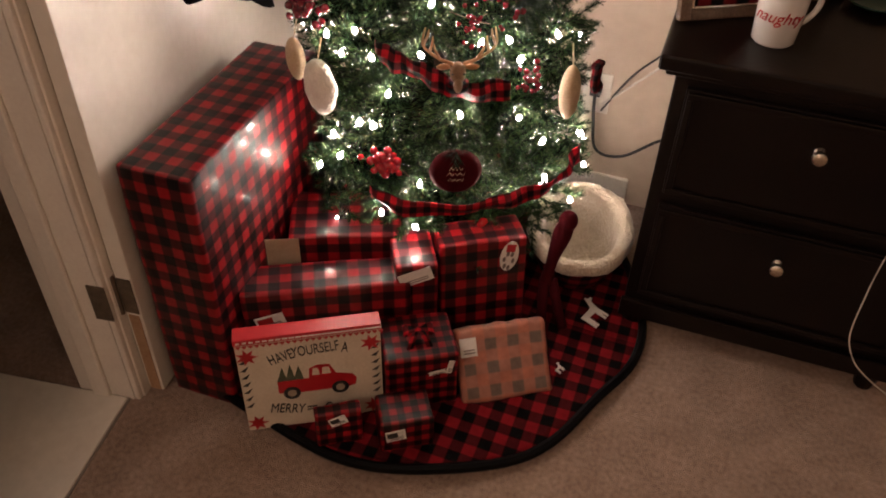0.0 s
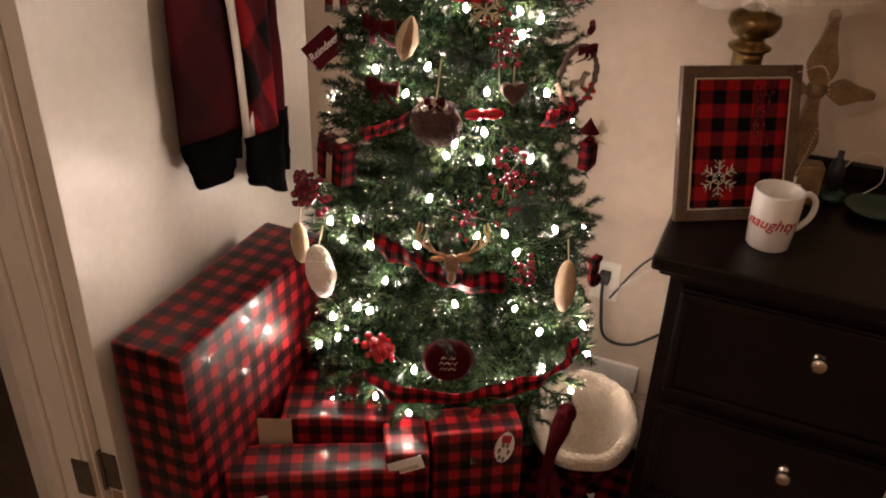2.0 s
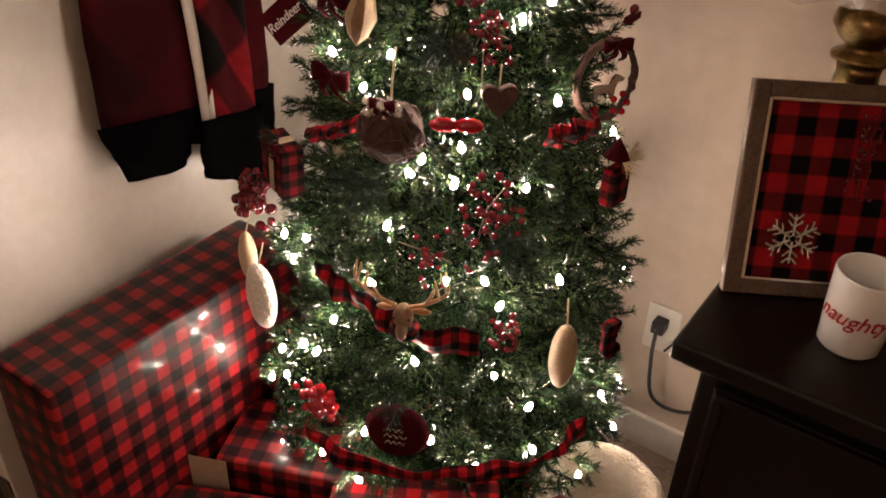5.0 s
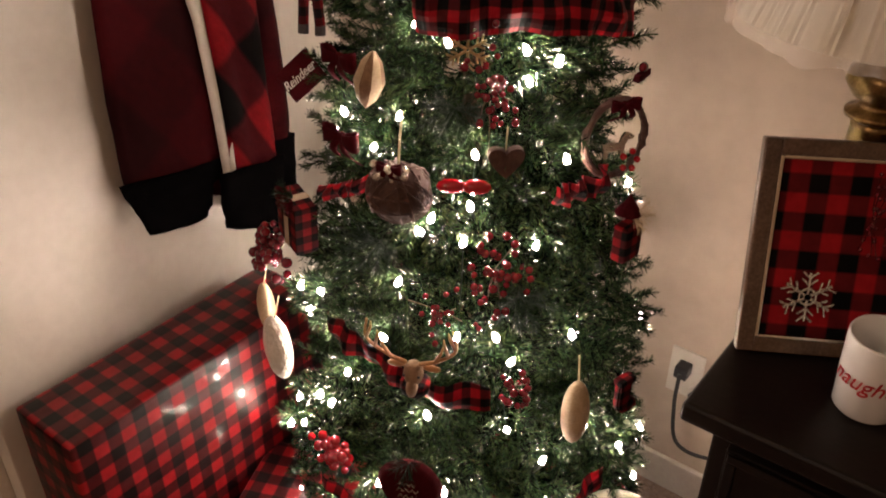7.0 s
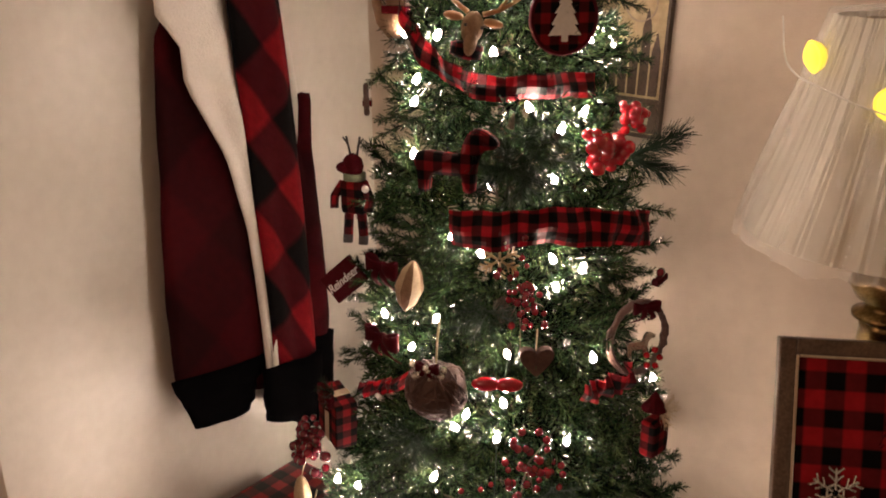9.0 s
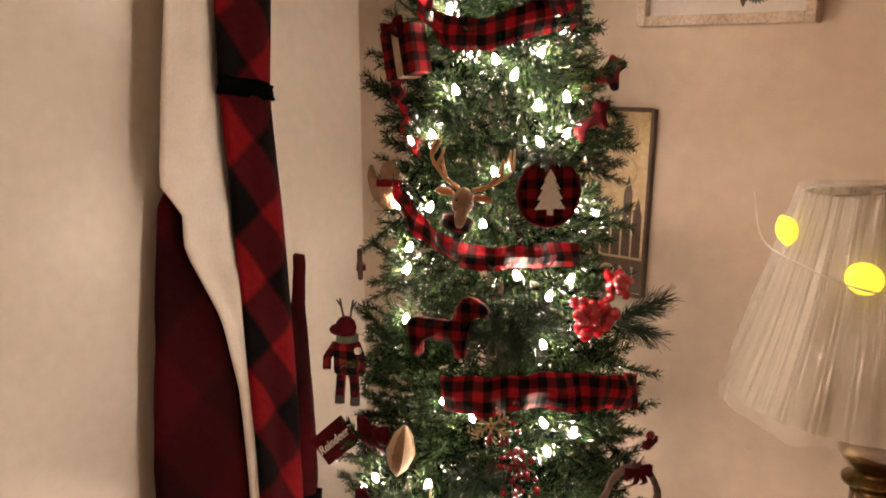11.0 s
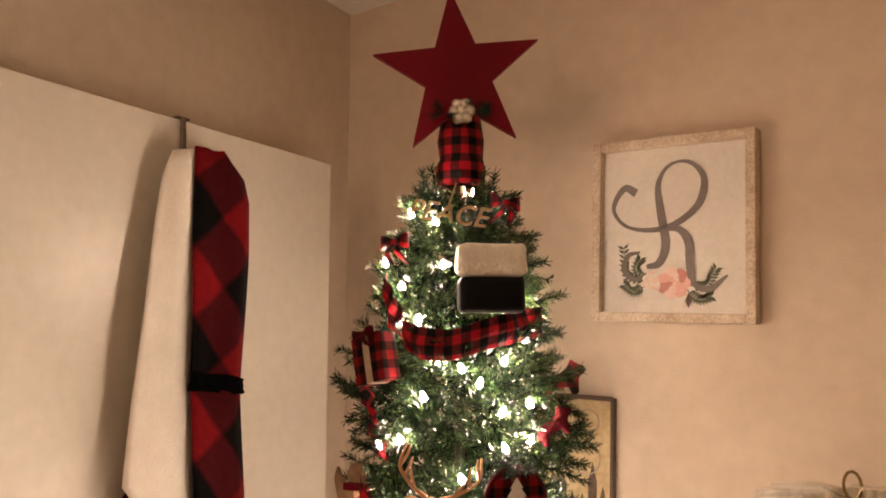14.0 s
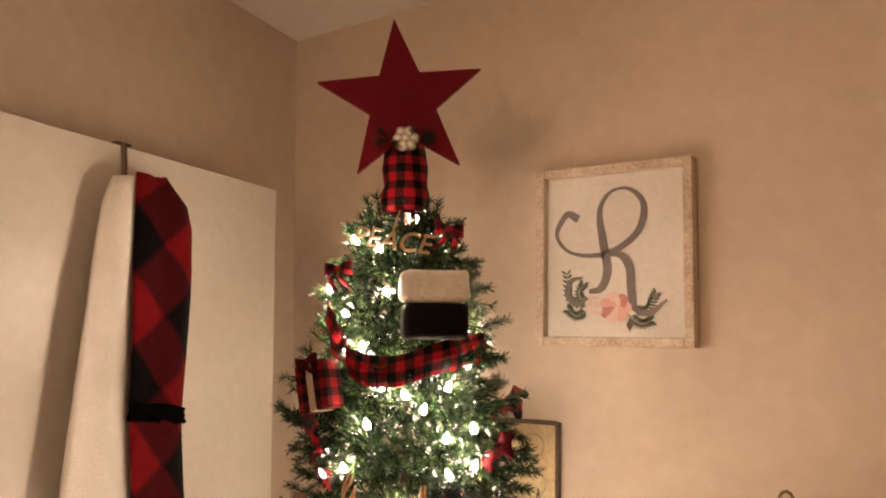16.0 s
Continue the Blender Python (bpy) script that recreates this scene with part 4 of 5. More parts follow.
UPPER = ((305, 1.46), (258, 1.41), (314, 1.32), (326, 1.29), (336, 1.31), (266, 1.35), (266, 1.32), (300, 1.39), (351, 1.40), (339, 1.41), (323, 1.55), (338, 1.56), (265, 1.50), (277, 1.51), (336, 1.51), (324, 1.50), (276, 1.41), (287, 1.57))
CROWN = ((310, 1.70), (326, 1.62), (268, 1.73), (300, 1.925), (15, 1.89), (246, 1.85), (284, 1.83), (18, 1.85), (245, 1.77), (293, 1.76), (355, 1.72), (334, 1.70), (281, 1.68), (273, 1.67), (298, 1.64), (293, 1.62), (305, 1.61), (313, 1.59), (339, 1.65))
BEHIND = tuple((a, z + 0.03 * (a % 7) / 7) for z in (0.32, 0.58, 0.84, 1.1, 1.38, 1.68) for a in (28, 80, 135, 195))
lights = thing("string_lights", "warm white mini string lights wound round the tree", "string lights", pose(0, 0, 0))
b = lathe([(0.0, -0.0040), (0.0034, -0.0036), (0.0045, 0.0), (0.0036, 0.0055), (0.0, 0.0110)], 8)
bulb = part("bulb", b, BULB, lights, smooth=True)
socket = part("socket", lathe([(0.0, -0.016), (0.0022, -0.016), (0.0032, -0.006), (0.0032, -0.0037), (0.0, -0.0037)], 6), WIRE, bulb, "dark green socket")
bulb_mesh = bulb.data
first = True
WIRES = []
for tier in (LOW, MIDDLE, UPPER, CROWN, BEHIND):
    for a, z in tier:
        p = on_tree(a, z, -0.030 if 20 < a < 210 else -0.028 if a > 345 or a < 240 else -0.016 if z < 1.25 else 0.004)
        ob = bulb if first else new("bulb", bulb_mesh)
        ob.parent = lights
        for k in range(2 if z < 1.9 else 0):
            tip = new("branch_tip", TIPS[(int(a) + int(z * 100) + k) % 5])
            tip.parent = tree
            side = (0.011 if k else -0.011)
            turned = pose(0, 0, 0, 0, 0, a + (38 if k else -34) + (a * 3) % 17) @ pose(0, 0, 0, (a * 11 + 90 * k) % 180, (z * 1000) % 50 - 32, 0)
            root = on_tree(a, z, 0) - on_tree(a, z, 0.034)
            tip.matrix_local = Matrix.Translation(p + root - AXIS + Vector((-math.sin(radians(a)) * side, math.cos(radians(a)) * side, -0.008 + 0.012 * k))) @ turned
        if not first:
            cup = new("socket", socket.data)
            cup.parent = ob
        first = False
        ob.matrix_local = Matrix.Translation(p) @ pose(0, 0, 0, (a * 7) % 60 - 30, (a * 13) % 60 - 30, 0)
        WIRES.append((a, z))
order = sorted((a, z) for a, z in WIRES if 235 < a < 365)
for k in range(0, len(order) - 1):
    (a0, z0), (a1, z1) = order[k], order[k + 1]
    if abs(z1 - z0) < 0.16 and abs(a1 - a0) < 25:
        part("wire", tube([on_tree(a0, z0 - 0.01, -0.015), on_tree((a0 + a1) / 2, (z0 + z1) / 2 - 0.02, -0.06), on_tree(a1, z1 - 0.01, -0.015)], 0.0009, 4), WIRE, lights)

# ---- ribbon garlands ----


def garland(path, width, out=0.018, drop=0.0, label="red and black check ribbon draped on the tree"):
    """A strip of ribbon on the crown along (angle, height) points."""
    pts = curve_points([(a, 0, z) for a, z in path], 40)
    grid = []
    for i, q in enumerate(pts):
        f = i / (len(pts) - 1)
        lo = on_tree(q.x, q.z, out + 0.006 * math.sin(f * 11) + 0.008 * noise.noise((f * 5, q.z * 9, 1)))
        row = []
        for j in range(5):
            g = j / 4 - 0.5
            o = on_tree(q.x, q.z, 0) - AXIS
            o.z = 0
            o.normalize()
            row.append(lo + Vector((0, 0, g * width)) + o * (0.006 * math.sin(f * 17 + g * 3) - 0.010 * abs(g) + 0.004 * math.sin(f * 40)))
        grid.append(row)
    return tagged(part("ribbon", sheet(grid, 0.0012), RIBBON, None, "", False, uv=False), label, "ribbon", "ribbon garlands on the tree")


garland(((262, 1.73), (270, 1.69), (278, 1.655), (299, 1.645), (322, 1.665), (352, 1.68)), 0.044, 0.02)
garland(((258, 1.44), (272, 1.39), (284, 1.36), (301, 1.345), (317, 1.35), (342, 1.345)), 0.032, 0.012)
garland(((288, 1.165), (307, 1.165), (327, 1.165), (348, 1.15), (368, 1.13)), 0.052, 0.02)
garland(((268, .715), (276, .695), (286, .672), (296, .652), (312, .64)), 0.040, 0.012)
garland(((268, .425), (279, .405), (303, .405), (319, .41), (333, .425), (344, .445)), 0.032, 0.012)
garland(((258, .895), (266, .91), (276, .935)), 0.022, 0.012)
garland(((252, 1.60), (256, 1.55), (262, 1.51), (268, 1.49)), 0.022, 0.006)
garland(((330, .93), (340, .925), (352, .93)), 0.030, 0.01)

# ---- star topper ----
cap = thing("ribbon_wrap", "check ribbon wrapped round the tree top", "ribbon", pose(AXIS.x, AXIS.y, 1.905))
b = lathe([(0.040, 0.0), (0.042, 0.03), (0.036, 0.045), (0.038, 0.075), (0.033, 0.115), (0.030, 0.118), (0.030, 0.0)], 28)
for v in b.verts:
    v.co.xy *= 1 + 0.10 * noise.noise(v.co * 30)
part("wrap", b, RIBBON, cap, "", True)
star_at = pose(-0.5795, 1.4995, 2.0875, rz=35) @ pose(0, 0, 0, ry=-5.2)
star = thing("star_topper", "large flat dark red star on the tree top", "star", star_at)
pts = [((0.1435 if k % 2 == 0 else 0.0575) * math.sin(math.pi * k / 5), (0.1435 if k % 2 == 0 else 0.0575) * math.cos(math.pi * k / 5)) for k in range(10)]
part("star_plate", outline(pts, 0.012), STAR_RED, star)
for k in range(7):
    a = 2 * math.pi * k / 6
    part("jingle_bell", ball(0.010, (0.0 if k == 6 else 0.013 * math.cos(a), -0.026, -0.069 + (0.0 if k == 6 else 0.013 * math.sin(a))), 2), SILVER, star, "small silver bell", True)


def sprig(name, parent, at, n=60, size=0.05, mat=NEEDLE_DARK, seed=1, wide=1.0):
    rng = random.Random(seed)
    stems = []
    for k in range(5):
        d = Vector((rng.uniform(-1, 1) * wide, rng.uniform(-0.9, 0.0), rng.uniform(-0.5, 0.7))).normalized()
        stems.append((d * 0.003, d * size * rng.uniform(0.5, 0.75), 0.0))
    ob = new(name, bristles(name, stems, n * 24 / size * 0.05, size * 0.5, 0.0007, mat, seed, (1.0, 1.8), 0.001))
    ob.parent = parent
    ob.matrix_local = at
    return ob


sprig("pine_sprig", star, pose(0.022, -0.016, -0.071), 70, 0.036, seed=2, wide=1.6)
sprig("pine_sprig", star, pose(-0.026, -0.016, -0.068), 70, 0.034, seed=3, wide=1.6)

# ---- ornaments ----


def ornament(name, label, category, angle, z, out=0.012, tilt=0.0, turn=0.0, group=""):
    return thing(name, label, category, facing(angle, z, out, tilt, turn), group)


def antlers(parent, span, high, mat=ANTLER):
    for sg in (-1, 1):
        b = bmesh.new()
        main = curve_points([(sg * 0.012, -0.004, 0.0), (sg * span * 0.55, -0.008, high * 0.18), (sg * span * 0.95, -0.016, high * 0.55), (sg * span * 0.9, -0.02, high)], 16)
        tube(main, [0.0042 * (1 - 0.6 * i / len(main)) for i in range(len(main))], 7, b)
        for f, dx in ((5, 0.45), (9, -0.2), (12, -0.35)):
            p = main[f]
            tube([p, p + Vector((sg * span * dx * 0.35, -0.004, high * 0.28)), p + Vector((sg * span * dx * 0.4, -0.006, high * 0.42))], [0.0032, 0.0026, 0.0012], 6, b)
        part("antler", b, mat, parent, "branched brown antler", True)


for ang, z, size, lean, turn in ((294, 0.698, 1.1, 0, 0), (293, 1.425, 0.95, 12, 22)):
    deer = ornament("deer_head", "carved deer head ornament with branching antlers", "ornament", ang, z, 0.03, lean, turn, "deer heads on the tree")
    b = ball(0.021, (0, -0.010, 0.0), 3, (0.85, 0.9, 1.2))
    ball(0.013, (0, -0.022, -0.024), 3, (0.8, 1.1, 1.5), bm=b)
    part("head", b, BURLAP, deer, "", True)
    for sg in (-1, 1):
        part("ear", ball(0.012, (sg * 0.032, -0.006, 0.012), 2, (1.4, 0.4, 0.6)), ANTLER, deer, "", True)
        part("eye", ball(0.0032, (sg * 0.013, -0.024, 0.003), 1), INK, deer, "", True)
    part("scarf", lathe([(0.018, -0.05), (0.026, -0.045), (0.027, -0.028), (0.018, -0.024)], 18), PLAID_SOFT, deer, "", True)
    antlers(deer, 0.075 * size, 0.085 * size)
    for o in deer.children:
        if o.name.startswith("antler"):
            o.matrix_local = pose(0, -0.008, 0.022)
    deer.scale = (0.8, 0.8, 0.8)

big = ornament("grapevine_ball", "large brown twig ball with a red bow and bells", "ornament", 287, 0.942, 0.025)
big.scale = (0.8, 0.8, 0.8)
rng = random.Random(21)
core = part("twig_ball", ball(0.050, (0, 0, 0), 3, lump=0.10, lump_scale=40), TWIG, big, "", True)
for k in range(26):
    ax = Vector((rng.gauss(0, 1), rng.gauss(0, 1), rng.gauss(0, 1))).normalized()
    s = ax.orthogonal().normalized()
    u = ax.cross(s)
    r = 0.052 + rng.uniform(-0.002, 0.004)
    part("twig", tube([(s * math.cos(t * 0.42) + u * math.sin(t * 0.42)) * r for t in range(12)], 0.0022, 5), TWIG, core, "", True)
for k in range(10):
    part("bell", ball(0.007, (rng.uniform(-0.03, 0.03), rng.uniform(-0.045, -0.025), rng.uniform(0.035, 0.06)), 2), SILVER, big, "small silver bell", True)
part("hanger", tube([(0, 0, 0.05), (0.004, -0.004, 0.09), (0.008, 0, 0.14)], 0.0018, 5), CREAM, big, "cream string")


def bow(parent, size, at, mat=RIBBON):
    for sg in (-1, 1):
        g = []
        for i in range(13):
            t = i / 12
            x = sg * size * math.sin(math.pi * t) * (1 if t < 0.5 else 0.92)
            g.append([(x, -0.004 - size * 0.45 * math.sin(2 * math.pi * t) * 0.5 - size * 0.2, size * (0.28 * w) * (0.4 + math.sin(math.pi * t))) for w in (-1, -0.3, 0.3, 1)])
        ob = part("bow_loop", sheet(g, 0.0012), mat, parent, "", True, at, uv=False)
        g = [[(sg * size * (0.1 + 0.55 * t) + w * size * 0.2, -0.006 - 0.01 * math.sin(t * 4), -size * 1.1 * t) for w in (-1, 0, 1)] for t in np.linspace(0, 1, 7)]
        part("bow_tail", sheet(g, 0.0012), mat, parent, "", True, at, uv=False)
    part("bow_knot", ball(size * 0.22, (0, -size * 0.25, 0), 2, (1, 0.8, 1)), mat, parent, "", True, at)


bow(big, 0.022, pose(0.0, -0.030, 0.060), BURGUNDY)

disc = ornament("sentiment_ball", "dark red round ornament with silver script", "ornament", 294, 0.505, 0.03)
part("disc", lathe([(0.0, -0.012), (0.040, -0.012), (0.050, 0.0), (0.040, 0.012), (0.0, 0.014)], 32), BURGUNDY, disc, "", True, pose(0, 0, 0, rx=90))
for z, w in ((0.014, 0.026), (0.002, 0.034), (-0.011, 0.030)):
    part("writing_bar", tube(curve_points([(-w / 2 + w * i / 7, -0.0145, z + (0.003 if i % 2 else -0.003)) for i in range(8)], 30), 0.0009, 5), SILVER, disc)
sprig("pine_sprig", disc, pose(0, -0.004, 0.05), 50, 0.04, seed=9)


def berries(label, ang, z, n, spread, mat, r=0.0075, out=0.015, seed=1, long=1.0, leaf=True):
    c = ornament("berry_pick", label, "berry pick", ang, z, out, group="berry picks on the tree")
    rng = random.Random(seed)
    for k in range(int(n * 1.5)):
        p = Vector((rng.gauss(0, 0.42), rng.uniform(-0.6, 0.3), rng.gauss(0, 0.42) * long)) * spread
        part("berry", ball(r * rng.uniform(0.75, 1.15), p, 2), mat, c, "", True)
    b = bmesh.new()
    for k in range(6):
        tube([(0, 0.01, 0), Vector((rng.gauss(0, 0.5), -0.2, rng.gauss(0, 0.5) * long)) * spread], 0.001, 4, b)
    part("stem", b, BARK, c)
    return c


berries("cluster of bright red berries on a pick", 273, 0.505, 26, 0.034, BERRY, 0.008, seed=2)
berries("cluster of dark red berries on a pick", 240, 0.765, 46, 0.052, BERRY_DARK, 0.0075, 0.035, 3, 0.7)
berries("hanging string of dark red berries", 311, 1.07, 28, 0.040, BERRY_DARK, 0.0055, 0.012, 4, 1.6)
berries("spray of dark red berries", 313, 0.835, 30, 0.045, BERRY_DARK, 0.006, 0.012, 5, 1.3)
berries("bright red glossy berries on a pick", 339, 1.265, 22, 0.036, BERRY, 0.0095, 0.03, 6, 0.8)
berries("bright red glossy berries on a pick", 352, 1.305, 20, 0.026, BERRY, 0.0075, 0.035, 7, 0.9)
berries("small red berry pick", 318, 0.655, 14, 0.030, BERRY_DARK, 0.006, 0.012, 8, 1.4)
berries("small red berry pick", 303, 0.375, 5, 0.008, BERRY, 0.008, 0.016, 9)
berries("small dark berry spray", 300, 0.77, 16, 0.040, BERRY_DARK, 0.005, 0.012, 10, 1.5)
pick = ornament("pine_pick", "long dark green pine needle pick", "pine pick", 356, 1.245, 0.01, group="")
ob = new("needles", bristles("needles", [((0, 0, 0), (0.066, -0.035, 0.012), 0.1), ((0.01, 0, 0), (0.055, -0.05, 0.030), 0.1), ((0.01, 0, 0), (0.055, -0.02, -0.03), 0.1), ((-0.01, 0, 0), (0.03, -0.05, -0.02), 0.0)], 2200, 0.040, 0.0008, NEEDLE_DARK, 12, (1.0, 2.2)))
ob.parent = pick
for ang, z, s in ((313, 1.255, 0.075), (306, 1.235, 0.065), (322, 1.47, 0.05), (300, 1.04, 0.05), (278, 0.845, 0.05), (320, 0.78, 0.05)):
    pick = ornament("pine_pick", "dark green bushy pine pick", "pine pick", ang, z, -0.005, group="bushy pine picks")
    rng = random.Random(int(ang))
    stems = []
    for k in range(7):
        a = 2 * math.pi * k / 7 + rng.uniform(-0.3, 0.3)
        stems.append(((0, 0.01, 0), (s * 0.8 * math.cos(a), -0.012 - s * rng.uniform(0.1, 0.4), s * 0.62 * math.sin(a)), 0.1))
    ob = new("needles", bristles("needles", stems, 1700, s * 0.42, 0.0007, NEEDLE_DARK, int(ang)))
    ob.parent = pick

for ang, z, h, mat, nm in ((250, 0.62, 0.058, FUR, "white fur mitten"), (237, 0.645, 0.044, CREAM, "cream wooden mitten"), (332, 0.615, 0.058, CREAM, "cream wooden paddle")):
    mit = ornament("mitten", nm + " ornament hanging on the tree", "ornament", ang, z, 0.03, group="pale mittens on the tree")
    b = ball(h, (0, 0, 0), 3, (0.36 if nm.endswith("paddle") else 0.68, 0.34, 1.0), lump=0.06 if mat is FUR else 0.0, lump_scale=60)
    if mat is FUR:
        ball(h * 0.35, (h * 0.5, 0, h * 0.1), 2, (0.8, 0.6, 1.2), bm=b)
    part("body", b, mat, mit, "", True)
    part("string", tube([(0, 0, h), (0.003, 0.01, h + 0.04)], 0.0012, 4), CREAM, mit)


def stocking(label, ang, z, s, mat, tilt=0.0):
    st = ornament("stocking", label, "stocking", ang, z, 0.025, tilt, group="small stockings on the tree")
    pts = [(-0.45, 1.0), (0.35, 1.0), (0.33, 0.0), (0.75, -0.35), (0.85, -0.7), (0.5, -0.9), (-0.1, -0.75), (-0.45, -0.3)]
    b = outline([(x * s, zz * s) for x, zz in pts], s * 0.35)
    bmesh.ops.bevel(b, geom=b.edges[:], offset=s * 0.08, segments=2, affect="EDGES")
    part("sock", b, mat, st)
    part("cuff", box(-0.5 * s, -0.42 * s, 0.85 * s, 0.42 * s, 0.06 * s, 1.15 * s, 0.1 * s), mat, st)
    return st


stocking("small plaid cloth boot ornament", 346, 0.605, 0.036, PLAID_SOFT)

belly = ornament("santa_belly_box", "white fur and black satin belted ornament", "ornament", 319, 1.738, 0.022, 0, -6)
b = box(-0.050, -0.035, 0.004, 0.050, 0.012, 0.050, 0.014, 4)
for v in b.verts:
    v.co += v.co.normalized() * 0.004 * noise.noise(v.co * 130)
part("fur_band", b, FUR, belly, "white fur band", True)
part("satin_base", box(-0.047, -0.032, -0.048, 0.047, 0.010, 0.003, 0.010, 3), BLACK_CLOTH, belly, "black satin lower half", True)

peace = ornament("peace_word", "gold wire word ornament", "ornament", 296, 1.838, 0.036, 9)
lettering("letters", "PEACE", 0.042, GOLD, peace, pose(0.0, -0.004, 0.0), 0.0025, shear=0.25)
part("hanger", tube([(0, 0, 0.015), (0.004, 0.01, 0.05)], 0.0012, 5), GOLD, peace)
for ang, z, s in ((345, 1.865, 0.030), (262, 1.80, 0.030)):
    bw = ornament("ribbon_bow", "red and black check ribbon bow", "bow", ang, z, 0.02, group="check bows on the tree")
    bow(bw, s, pose(0, 0, 0))


def parcel(label, ang, z, s, tilt, out=0.03):
    gft = ornament("gift_ornament", label, "ornament", ang, z, out, tilt, group="parcel ornaments on the tree")
    part("box", box(-s, -s * 0.5, -s * 1.1, s, s * 0.5, s * 1.1, 0.003), PLAID_SOFT, gft)
    part("band", box(-s * 0.22, -s * 0.53, -s * 1.12, s * 0.22, s * 0.53, s * 1.12, 0.002), KRAFT, gft, "grey-brown ribbon band")
    bow(gft, s * 0.7, pose(0, -s * 0.3, s * 1.15), BURGUNDY)
    sprig("pine_sprig", gft, pose(0, -0.004, s * 1.2), 40, s * 1.1, seed=int(ang))


parcel("check parcel ornament tipped to one side", 262, 1.625, 0.032, -12, 0.022)
parcel("check parcel ornament with grey band", 249, 0.835, 0.036, 6, 0.02)

round_o = ornament("tree_plaque", "round check plaque ornament with a white pine", "ornament", 325, 1.435, 0.022)
part("disc", lathe([(0.0, -0.005), (0.042, -0.005), (0.044, 0.0), (0.042, 0.005), (0.0, 0.005)], 36), PLAID_SOFT, round_o, at=pose(0, 0, 0, rx=90))
part("rim", tube([(0.044 * math.cos(t * 0.2), -0.002, 0.044 * math.sin(t * 0.2)) for t in range(33)], 0.0035, 8), BURGUNDY, round_o)
pts = [(0.0, 0.032), (0.009, 0.018), (0.006, 0.018), (0.014, 0.006), (0.010, 0.006), (0.018, -0.008), (0.013, -0.008), (0.022, -0.021), (0.004, -0.021), (0.004, -0.029)]
part("pine", outline(pts + [(-x, z) for x, z in reversed(pts[1:])], 0.002), WHITE_PAINT, round_o, "white painted pine", at=pose(0, -0.0055, 0))
sprig("pine_sprig", round_o, pose(0, -0.004, 0.044), 60, 0.04, seed=31)


def animal(name, label, ang, z, s, pts, mat, tilt=0.0, out=0.02, turn=0.0):
    an = ornament(name, label, "ornament", ang, z, out, tilt, turn)
    b = outline([(x * s, zz * s) for x, zz in pts], s * 0.28)
    bmesh.ops.bevel(b, geom=b.edges[:], offset=s * 0.05, segments=2, affect="EDGES")
    part("body", b, mat, an, "", True)
    return an


DOG = [(-0.9, 0.25), (-0.6, 0.35), (0.3, 0.30), (0.45, 0.75), (0.65, 0.95), (0.9, 0.9), (1.25, 0.7), (1.2, 0.5), (0.85, 0.45), (0.7, 0.1), (0.65, -0.6), (0.4, -0.6), (0.35, -0.2), (-0.45, -0.2), (-0.5, -0.65), (-0.75, -0.65), (-0.8, -0.1)]
an = animal("dog_ornament", "padded check cloth dog ornament", 287, 1.248, 0.056, DOG, PLAID_SOFT, out=0.02)
BEAR = [(-1.0, 0.1), (-0.7, 0.45), (0.2, 0.5), (0.5, 0.75), (0.62, 0.95), (0.78, 0.75), (1.15, 0.5), (1.1, 0.3), (0.75, 0.15), (0.6, -0.5), (0.35, -0.5), (0.25, -0.1), (-0.5, -0.1), (-0.6, -0.5), (-0.9, -0.5)]
an = animal("bear_ornament", "check cloth bear ornament reaching out", 4, 1.585, 0.036, BEAR, PLAID_SOFT, -14, 0.004, -48)
an = animal("bear_ornament", "dark check bear ornament", 350, 1.525, 0.030, BEAR, BURGUNDY, -30, 0.008, -35)
an = animal("fox_ornament", "small brown fox ornament with red scarf", 225, 1.30, 0.030, BEAR, TWIG, 0, 0.02, 180)
part("scarf", box(-0.012, -0.013, -0.004, 0.016, 0.002, 0.006, 0.002), BERRY_DARK, an)
SQ = [(-0.3, -1.0), (0.4, -1.0), (0.5, -0.4), (0.35, 0.1), (0.45, 0.5), (0.2, 0.95), (-0.2, 0.9), (-0.4, 0.5), (-0.3, 0.1), (-0.6, 0.2), (-0.85, 0.8), (-1.0, 0.3), (-0.8, -0.5)]
an = animal("squirrel_ornament", "brown plush squirrel ornament with red scarf", 252, 1.44, 0.036, SQ, BURLAP, 0, 0.005, 30)
part("scarf", box(-0.016, -0.018, -0.004, 0.022, 0.002, 0.008, 0.003), BERRY_DARK, an)

rein = ornament("reindeer_doll", "small felt reindeer ornament in check jacket", "ornament", 226, 1.15, 0.014, 0, 60)
b = ball(0.018, (0, -0.004, 0.055), 2, (1.0, 0.8, 1.1))
ball(0.012, (-0.012, -0.010, 0.052), 2, (1.2, 0.8, 0.8), bm=b)
part("head", b, BURGUNDY, rein, "", True)
part("jacket", box(-0.020, -0.016, -0.022, 0.022, 0.010, 0.032, 0.008, 3), PLAID_SOFT, rein, "", True)
part("scarf", lathe([(0.010, 0.030), (0.018, 0.032), (0.018, 0.042), (0.010, 0.044)], 14), GREEN_PRINT, rein, "", True)
for sg in (-1, 1):
    part("leg", tube([(sg * 0.011, -0.002, -0.02), (sg * 0.014, -0.004, -0.058)], 0.008, 8), PLAID_SOFT, rein)
    part("hoof", tube([(sg * 0.014, -0.004, -0.0585), (sg * 0.014, -0.006, -0.072)], 0.0082, 8), INK, rein)
    b = bmesh.new()
    tube([(sg * 0.006, 0, 0.07), (sg * 0.012, 0, 0.10)], 0.0018, 5, b)
    tube([(sg * 0.009, 0, 0.086), (sg * 0.018, 0, 0.098)], 0.0014, 5, b)
    part("antler", b, INK, rein)
